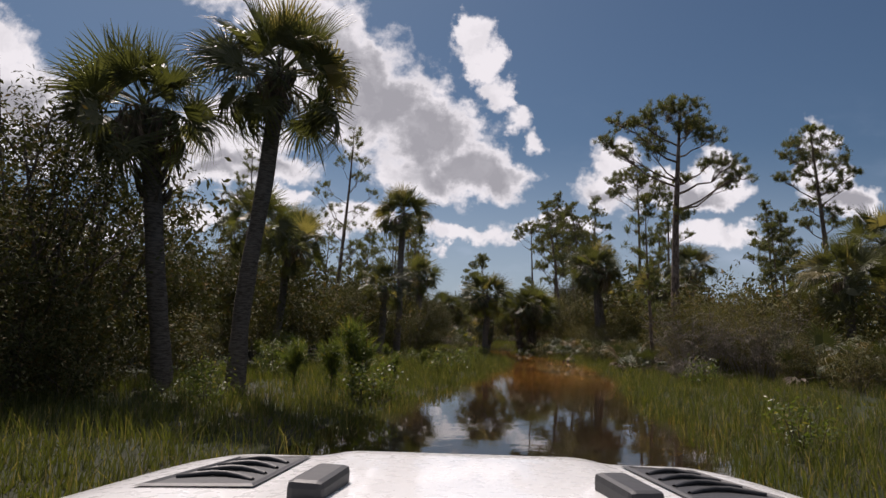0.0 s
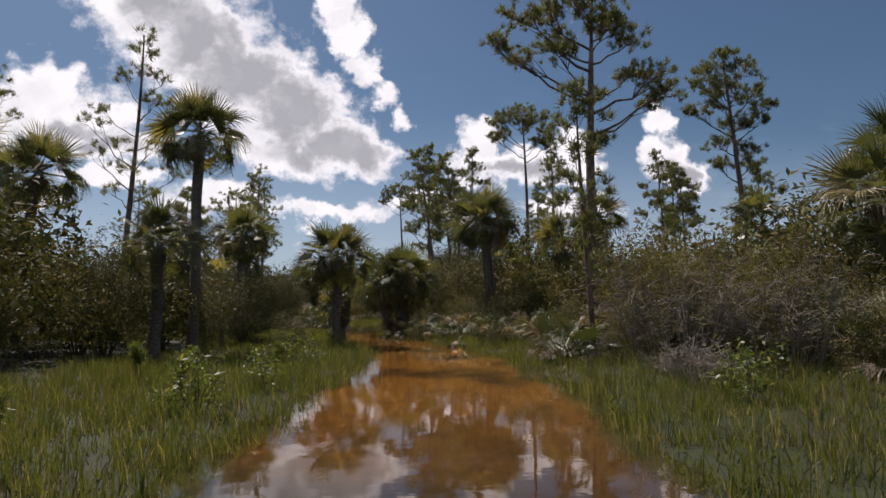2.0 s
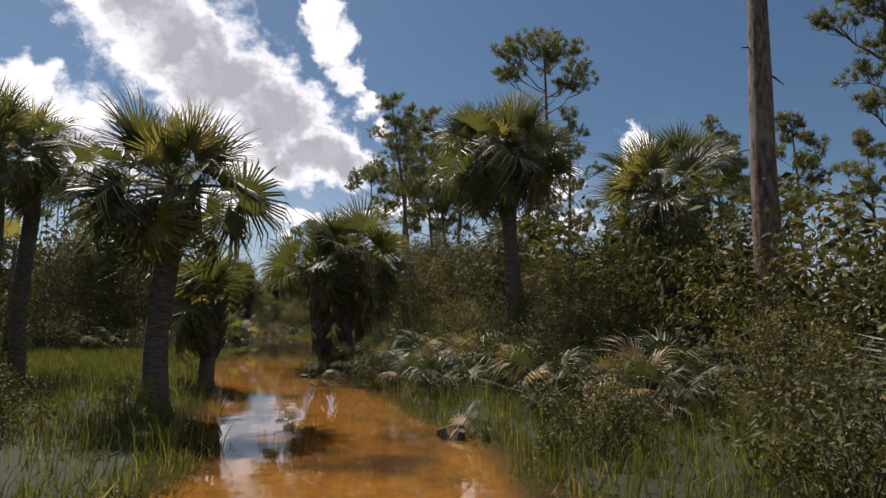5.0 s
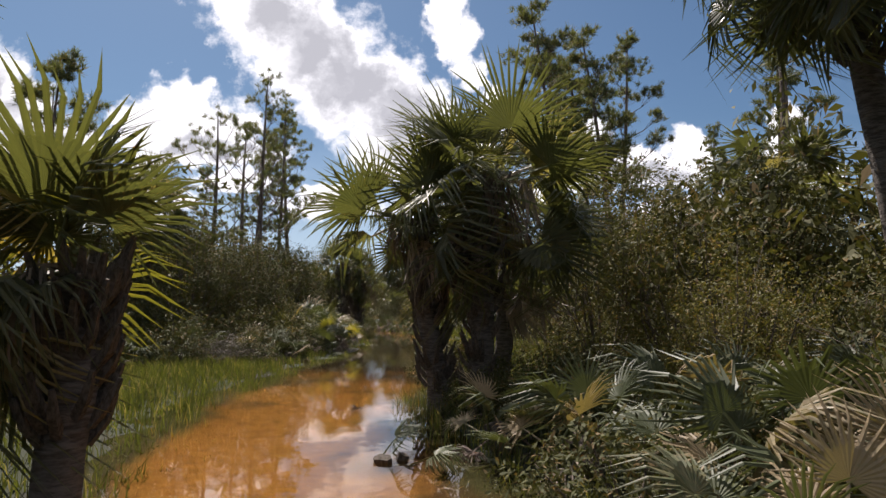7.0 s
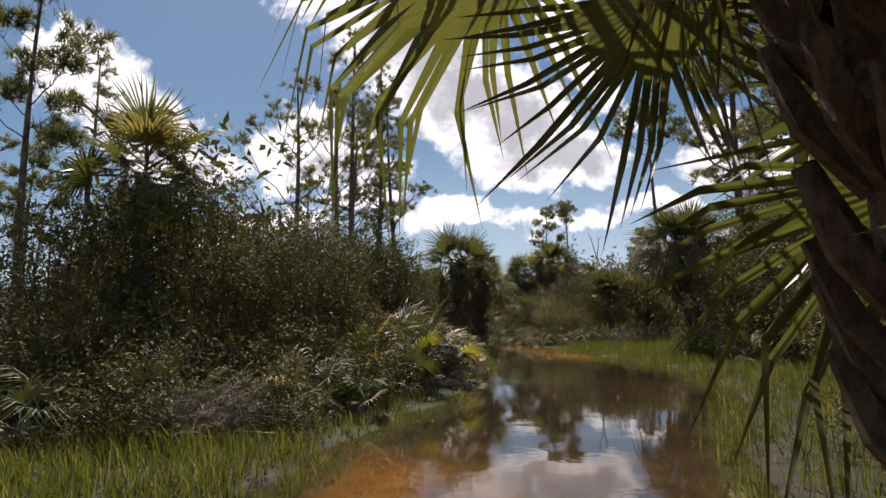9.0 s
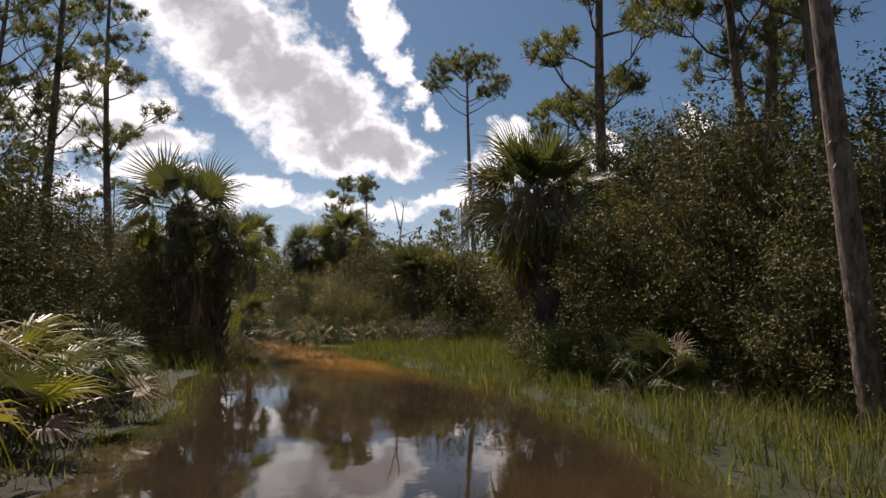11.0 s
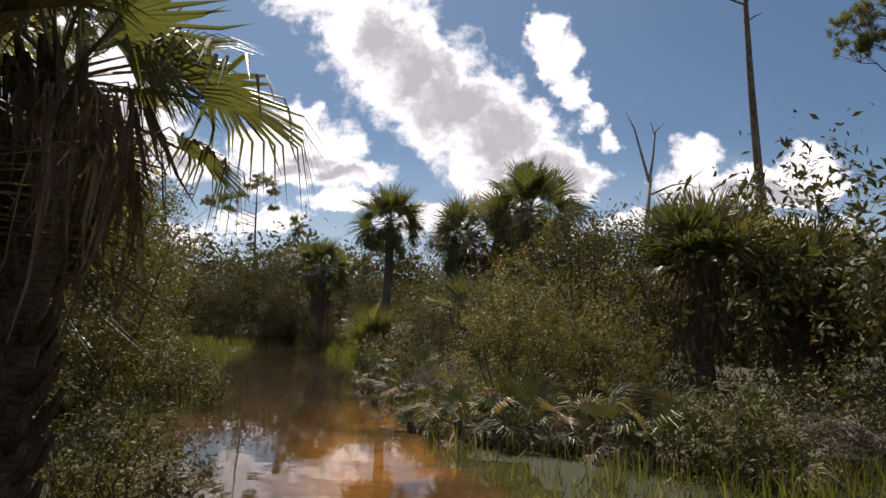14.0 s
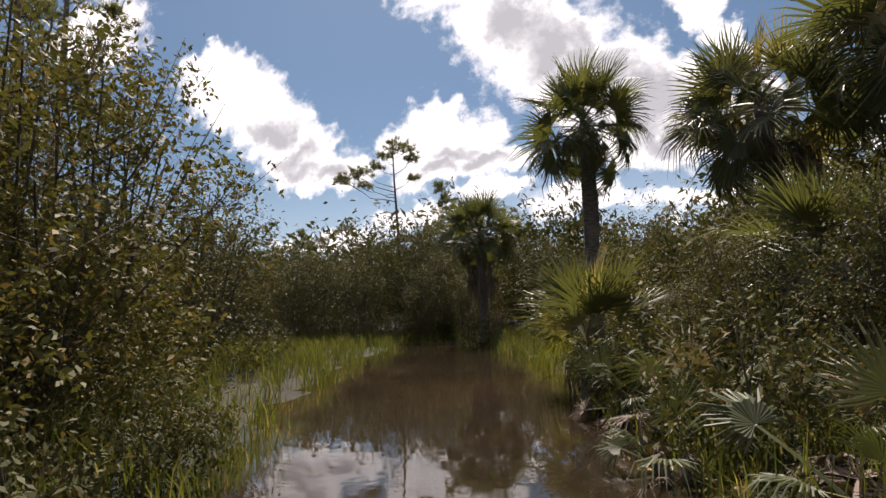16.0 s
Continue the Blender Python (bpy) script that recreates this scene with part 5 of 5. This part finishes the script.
SAW_BANK = [(4.4, 79.6, 10, 0.8), (8.0, 78.6, 12, 0.9), (9.0, 78.0, 12, 0.9), (10.6, 79.8, 12, 1.0), (7.0, 80.0, 12, 0.9), (4.2, 78.4, 8, 0.6), (5.0, 77.9, 12, 0.85),
          (5.8, 77.7, 12, 0.9), (6.6, 77.4, 12, 0.9), (7.5, 77.0, 12, 0.9), (8.4, 76.6, 11, 0.85), (-0.6, 75.0, 10, 0.9)]
SAW_LAST = [(4.8, 81.2, 12, 0.9), (3.4, 82.8, 14, 1.0), (3.9, 84.2, 12, 1.0), (2.4, 85.6, 14, 1.0), (1.6, 86.6, 12, 0.9), (0.9, 90.6, 10, 0.8), (5.0, 83.8, 14, 1.2),
          (6.2, 81.0, 12, 1.0), (12.2, 80.6, 12, 1.0), (3.0, 81.2, 12, 0.85), (2.2, 84.2, 10, 0.8)]
for i, (x, y, f, s) in enumerate(SAW_EDGE + SAW_THICK + SAW_SHADE + SAW_BANK + SAW_LAST):
    palmetto(x, y, int(f * (0.55 if y > 79 else 1.0)), s * (0.78 if y > 76 else 0.92 if 33 < y < 43 else 1.0), i, 9 if y > 76 else 4, yellow=0.4 if 56 < y < 61 and x < 5 else 0.0, tall=0.25 if 56 < y < 61 and x < 5 else 0.0)


# ---- small marsh plants and fallen leaves ----
S8 = shrub(261, 0.75, 0.7, 420, 0.075, M_BRIGHT, 7, label="small bright green marsh plant in the grass", name="marsh_plant", category="plant", trunk=0.008, stems=False)
pr = random.Random(21)
spots = []
for i in range(17):
    y = pr.uniform(7, 33)
    side = -1 if (i < 13) else 1
    x = float(trail_x(y)) + side * (float(half_width(y)) + pr.uniform(0.9, 5.5))
    spots.append((x, y, pr.uniform(0.55, 1.3), pr.uniform(0, 360)))
settle(S8, spots)


def seedling(seed):
    """A young pine one metre high: an upright stem in a brush of long needles."""
    rng, nr = random.Random(seed), np.random.default_rng(seed)
    ob = thing("pine_seedling", "young bright green pine seedling standing in marsh grass", "sapling", "pine seedlings")
    hp, cen, way = Heap(), [], []
    shoots = [((0, 0, -0.05), (0.02, 0.01, 0.90))] + [((0.01, 0.0, 0.30 + 0.12 * k), (0.16 * math.cos(2.1 * k), 0.16 * math.sin(2.1 * k), 0.62 + 0.12 * k)) for k in range(3)]
    for a, b in shoots:
        a, b = Vector(a), Vector(b)
        hp.add(tube([a, a.lerp(b, 0.5) + Vector((rng.gauss(0, 0.01), rng.gauss(0, 0.01), 0)), b], [0.014, 0.011, 0.006], 5))
        for m in range(16):
            cen.append(a.lerp(b, 0.15 + 0.85 * m / 15))
            way.append((b - a).normalized() * 0.9)
    child("stem", mesh_of("stem", hp.v, hp.f, [M_STEM], None, True), ob)
    v, t = tufts(cen, way, 22, 0.20, 0.010, nr, 0.6)
    tagged(child("needles", mesh_np("needles", v, t, [M_BRIGHT]), ob), kind="stuff")
    return ob


settle(seedling(401), [(-0.9, 12.6, 1.7, 0), (-1.5, 13.5, 1.3, 80), (-2.5, 14.3, 1.2, 200), (-4.0, 21.3, 0.9, 40), (-5.6, 22.0, 0.85, 310), (0.2, 22.4, 0.75, 120), (-1.5, 26.0, 0.8, 10), (1.6, 27.0, 0.7, 250), (-0.4, 17.0, 0.8, 170), (-2.2, 18.6, 0.7, 60)])


def fallen_leaf(x, y, s, turn, tilt, label):
    ob = thing("fallen_palm_leaf", label, "leaf", "fallen palm leaves", (x, y, max(0.0, float(ground_z(x, y))) + 0.02))
    child("leaf", FAN_DEAD[0], ob, "", pose(0, -0.9 * s, 0.10, 0, 0, 0) @ pose(0, 0, 0, tilt, 0, turn) @ Matrix.Scale(s, 4))


fallen_leaf(11.3, 21.6, 0.7, 30, 4, "pale dry palm leaf lying on the bank")
fallen_leaf(9.3, 26.6, 0.7, 200, 6, "pale dry palm leaf lying under palmetto")
fallen_leaf(9.0, 37.0, 0.7, 80, 10, "pale dry palm leaf hanging in palmetto")
fallen_leaf(5.4, 44.2, 0.22, 140, 3, "small brown leaf floating on water")
fallen_leaf(8.6, 77.4, 0.8, 20, 6, "pale dry palm leaf lying on the bank")
fallen_leaf(3.4, 83.6, 0.8, 160, 6, "pale dry palm leaf lying on the bank")
fallen_leaf(3.9, 81.9, 0.7, 300, 8, "pale dry palm leaf lying on the bank")
fallen_leaf(2.0, 51.4, 0.6, 100, 8, "pale dry palm leaf lying on the bank")

# ---- grass ----


def blades(name, spots, h, w, mt, label, seed, bend=0.45, tufty=6):
    """Grass blades in small tufts: spots is n x 2, one mesh."""
    nr = np.random.default_rng(seed)
    b = np.repeat(spots, tufty, axis=0) + nr.normal(0, 0.07, (len(spots) * tufty, 2))
    n = len(b)
    z = ground_z(b[:, 0], b[:, 1]) - 0.02
    a = nr.uniform(0, 2 * np.pi, n)
    d = np.stack([np.cos(a), np.sin(a), np.zeros(n)], 1)
    s = np.stack([-np.sin(a + 0.8), np.cos(a + 0.8), np.zeros(n)], 1)
    hh = (h * nr.uniform(0.55, 1.25, n) * (1 + 0.35 * lumps(b[:, 0] * 0.7, b[:, 1] * 0.7)))[:, None]
    bd = nr.uniform(0.05, bend, (n, 1))
    p = np.concatenate([b, z[:, None]], 1)
    up = np.array([0, 0, 1.0])
    m = p + up * hh * 0.55 + d * hh * bd * 0.3
    t = p + up * hh * (1 - 0.25 * bd) + d * hh * bd
    ww = w * nr.uniform(0.7, 1.3, (n, 1))
    v = np.stack([p - s * ww * 0.5, p + s * ww * 0.5, m + s * ww * 0.4, m - s * ww * 0.4, t], 1).reshape(-1, 3)
    o = np.arange(n)[:, None] * 5
    tri = np.concatenate([o + [0, 1, 2], o + [0, 2, 3], o + [3, 2, 4]], 1).reshape(-1, 3)
    tagged(new(name, mesh_np(name, v, tri, [mt])), label, "grass", kind="stuff")


def sow(count, x0, x1, y0, y1, lo, hi, seed, open_bank=False):
    """Spots whose distance past the water's edge lies between lo and hi."""
    nr = np.random.default_rng(seed)
    p = np.stack([nr.uniform(x0, x1, count), nr.uniform(y0, y1, count)], 1)
    e = trail_gap(p[:, 0], p[:, 1]) - half_width(p[:, 1]) + 0.5 * lumps(p[:, 0], p[:, 1])
    patch = lumps(p[:, 0] * 0.5 + 3, p[:, 1] * 0.5) + 0.45 * nr.normal(0, 1, count)
    shade = np.full(count, not open_bank) & (p[:, 0] < trail_x(p[:, 1])) & (((p[:, 1] > 50.5) & (p[:, 1] < 67.0)) | ((p[:, 1] > 74.0) & (p[:, 1] < 79.5)))
    return p[(e > lo) & (e < hi) & (patch > -0.42) & ~shade]


blades("marsh_grass", sow(16000, -12, 15, 2, 32, 0.05, 7.5, 1), 0.36, 0.0105, M_GRASS, "green marsh grass standing in shallow water", 1, 0.6, 9)
blades("marsh_grass", sow(8000, -7, 13, 32, 58, 0.05, 6, 2), 0.38, 0.0115, M_GRASS, "green marsh grass along the flooded trail", 2, 0.6, 8)
blades("marsh_grass", sow(9000, -18, 3, 43, 62, 0.6, 18, 8, True), 0.27, 0.014, M_GRASS, "green meadow grass in a clearing beside the trail", 8, 0.6, 7)
blades("marsh_grass", sow(9500, -5, 17, 58, 82, 0.0, 7, 3), 0.42, 0.0115, M_GRASS, "fresh green grass on the trail's bank", 3, 0.6, 8)
blades("marsh_grass", sow(8000, -20, 8, 82, 112, 0.1, 16, 4), 0.62, 0.017, M_GRASS, "tall bright meadow grass beyond the water", 4, 0.6, 8)
blades("brown_sedge", sow(6000, -6, 16, 4, 96, -0.5, 0.5, 5), 0.22, 0.012, M_SEDGE, "short russet sedge at the water's edge", 5)


def turf(name, spots, h, w, mt, label, seed):
    """Short leafy ground cover: single small blades."""
    nr = np.random.default_rng(seed)
    b = np.repeat(spots, 9, axis=0) + nr.normal(0, 0.12, (len(spots) * 9, 2))
    n = len(b)
    p = np.concatenate([b, ground_z(b[:, 0], b[:, 1])[:, None] - 0.01], 1)
    a = nr.uniform(0, 2 * np.pi, n)
    s = np.stack([np.cos(a), np.sin(a), np.zeros(n)], 1) * (w * nr.uniform(0.6, 1.3, n))[:, None]
    t = p + np.stack([nr.normal(0, 0.4, n), nr.normal(0, 0.4, n), np.ones(n)], 1) * (h * nr.uniform(0.5, 1.3, n))[:, None]
    v = np.stack([p - s * 0.5, p + s * 0.5, t], 1).reshape(-1, 3)
    tagged(new(name, mesh_np(name, v, np.arange(3 * n).reshape(-1, 3), [mt])), label, "grass", kind="stuff")


turf("ground_cover", sow(13000, -12, 15, 2, 34, 0.1, 8, 6, True), 0.15, 0.024, M_GRASS, "short dark green ground cover between the grass", 6)
turf("ground_cover", sow(12000, -7, 17, 34, 84, 0.1, 6, 7, True), 0.15, 0.024, M_GRASS, "short dark green ground cover along the banks", 7)

# ---- the car whose bonnet starts out under the camera ----


def box(bm, x0, x1, y0, y1, z0, z1, bevel=0.0):
    got = bmesh.ops.create_cube(bm, size=1.0, matrix=Matrix.Translation(((x0 + x1) / 2, (y0 + y1) / 2, (z0 + z1) / 2)) @ Matrix.Diagonal((x1 - x0, y1 - y0, z1 - z0, 1)))
    if bevel:
        edges = list({e for v in got["verts"] for e in v.link_edges})
        bmesh.ops.bevel(bm, geom=edges, offset=bevel, segments=2, affect="EDGES", profile=0.6)


def hood_z(x, y):
    """Height of the bonnet above the water, x across, y ahead of the eye."""
    w = hood_w(y)
    z = 1.205 - 0.030 * (y - 0.5) + 0.016 * (1 / (1 + math.exp((abs(x) - 0.36 + 0.06 * (y - 1.2)) * 60)))
    z -= 0.05 * max(0, (abs(x) / w - 0.70) / 0.30) ** 2.2
    z -= 0.06 * max(0, (y - 1.72) / 0.14) ** 2.5
    return z


def hood_w(y):
    return 1.06 - 0.235 * (y - 0.5) - 0.13 * max(0, (y - 1.62) / 0.24) ** 2.5


def car():
    ox, oy = 1.0, -0.40
    ob = thing("off_road_car", "white off-road car bonnet with black vents, in water", "car", "", (ox, oy, 0.008))
    nx, ny = 49, 25
    vs, fs = [], []
    for j in range(ny):
        y = 0.5 + 1.36 * j / (ny - 1)
        for i in range(nx):
            u = -1 + 2 * i / (nx - 1)
            x = u * hood_w(y)
            vs.append((x, y, hood_z(x, y)))
    for j in range(ny - 1):
        for i in range(nx - 1):
            a = j * nx + i
            fs.append((a, a + 1, a + nx + 1, a + nx))
    # rim that turns down all round
    rim = [j * nx + nx - 1 for j in range(ny)] + [(ny - 1) * nx + i for i in range(nx - 2, -1, -1)] + [j * nx for j in range(ny - 2, -1, -1)]
    o = len(vs)
    for i in rim:
        x, y, z = vs[i]
        vs.append((x * 1.012, y + (0.012 if y > 1.8 else 0), z - 0.05))
    for k in range(len(rim) - 1):
        fs.append((rim[k], rim[k + 1], o + k + 1, o + k))
    child("bonnet", mesh_of("bonnet", vs, fs, [M_PAINT], None, True), ob, "white painted bonnet with raised middle")
    for sgn in (-1, 1):
        # vent: dark sunk panel, frame and slats
        corners = [(0.385, 1.71), (0.555, 1.675), (0.655, 1.34), (0.425, 1.36)]
        bm = bmesh.new()
        top = [bm.verts.new((sgn * x, y, hood_z(x, y) + 0.004)) for x, y in corners]
        cx, cy = sum(c[0] for c in corners) / 4, sum(c[1] for c in corners) / 4
        mid = [bm.verts.new((sgn * (cx + (x - cx) * 0.90), cy + (y - cy) * 0.93, hood_z(x, y) + 0.007)) for x, y in corners]
        low = [bm.verts.new((sgn * (cx + (x - cx) * 0.84), cy + (y - cy) * 0.89, hood_z(x, y) + 0.003)) for x, y in corners]
        for ring, nxt in ((top, mid), (mid, low)):
            for k in range(4):
                bm.faces.new((ring[k], ring[(k + 1) % 4], nxt[(k + 1) % 4], nxt[k]))
        bm.faces.new(low)
        bmesh.ops.recalc_face_normals(bm, faces=bm.faces)
        vent = part("bonnet_vent", bm, M_PLASTIC, ob, "black plastic bonnet vent")
        for k in range(4):
            f = (k + 0.6) / 4.4
            y = 1.38 + 0.28 * f
            xa, xb = 0.435 - 0.035 * f + 0.015, 0.625 - 0.085 * f - 0.01
            pts = [(sgn * (xa + (xb - xa) * u), y + 0.035 * math.sin(u * 3.0), hood_z(xa + (xb - xa) * u, y) + 0.003 + 0.005 * math.sin(math.pi * u)) for u in (0, 0.2, 0.4, 0.6, 0.8, 1)]
            child("slat", mesh_of("slat", *tube(pts, [0.006] * 6, 6), [M_PLASTIC], None, True), vent)
        bm = bmesh.new()
        box(bm, -0.034, 0.034, -0.08, 0.08, -0.01, 0.034, 0.013)
        lt = part("bonnet_latch", bm, M_PLASTIC, ob, "black rubber bonnet stop")
        lt.matrix_basis = pose(sgn * 0.285, 1.30, hood_z(0.285, 1.30) - 0.002, 0, 0, sgn * 10)
        # wing, lamp and wheel
        bm = bmesh.new()
        box(bm, min(sgn * 0.84, sgn * 1.0), max(sgn * 0.84, sgn * 1.0), 0.5, 1.80, 0.62, 1.03, 0.04)
        part("wing", bm, M_PAINT, ob)
        bm = bmesh.new()
        bmesh.ops.create_cone(bm, cap_ends=True, segments=24, radius1=0.10, radius2=0.095, depth=0.05, matrix=pose(sgn * 0.46, 1.84, 0.92, 90, 0, 0))
        part("headlight", bm, M_LAMP, ob, "round glass headlight")
        bm = bmesh.new()
        bmesh.ops.create_cone(bm, cap_ends=True, segments=32, radius1=0.42, radius2=0.42, depth=0.26, matrix=pose(sgn * 0.86, 1.25, 0.21, 0, 90, 0))
        bmesh.ops.bevel(bm, geom=[e for e in bm.edges if abs(e.verts[0].co.x - e.verts[1].co.x) < 1e-4 and len(e.link_faces) == 2], offset=0.04, segments=2, affect="EDGES")
        wheel = part("wheel", bm, M_RUBBER, ob, "black tyre")
        bm = bmesh.new()
        bmesh.ops.create_cone(bm, cap_ends=True, segments=24, radius1=0.22, radius2=0.20, depth=0.05, matrix=pose(sgn * 1.0, 1.25, 0.21, 0, 90, 0))
        part("rim", bm, M_STEEL, wheel)
    bm = bmesh.new()
    box(bm, -0.66, 0.66, 0.55, 1.82, 0.40, 1.06, 0.05)
    part("nose", bm, M_PAINT, ob)
    for k in range(7):
        bm = bmesh.new()
        box(bm, -0.27 + 0.09 * k - 0.03, -0.27 + 0.09 * k + 0.03, 1.815, 1.835, 0.70, 1.00, 0.012)
        part("grille_slot", bm, M_PLASTIC, ob)
    bm = bmesh.new()
    box(bm, -0.80, 0.80, 1.84, 2.0, 0.42, 0.62, 0.04)
    part("bumper", bm, M_PLASTIC, ob)


car()
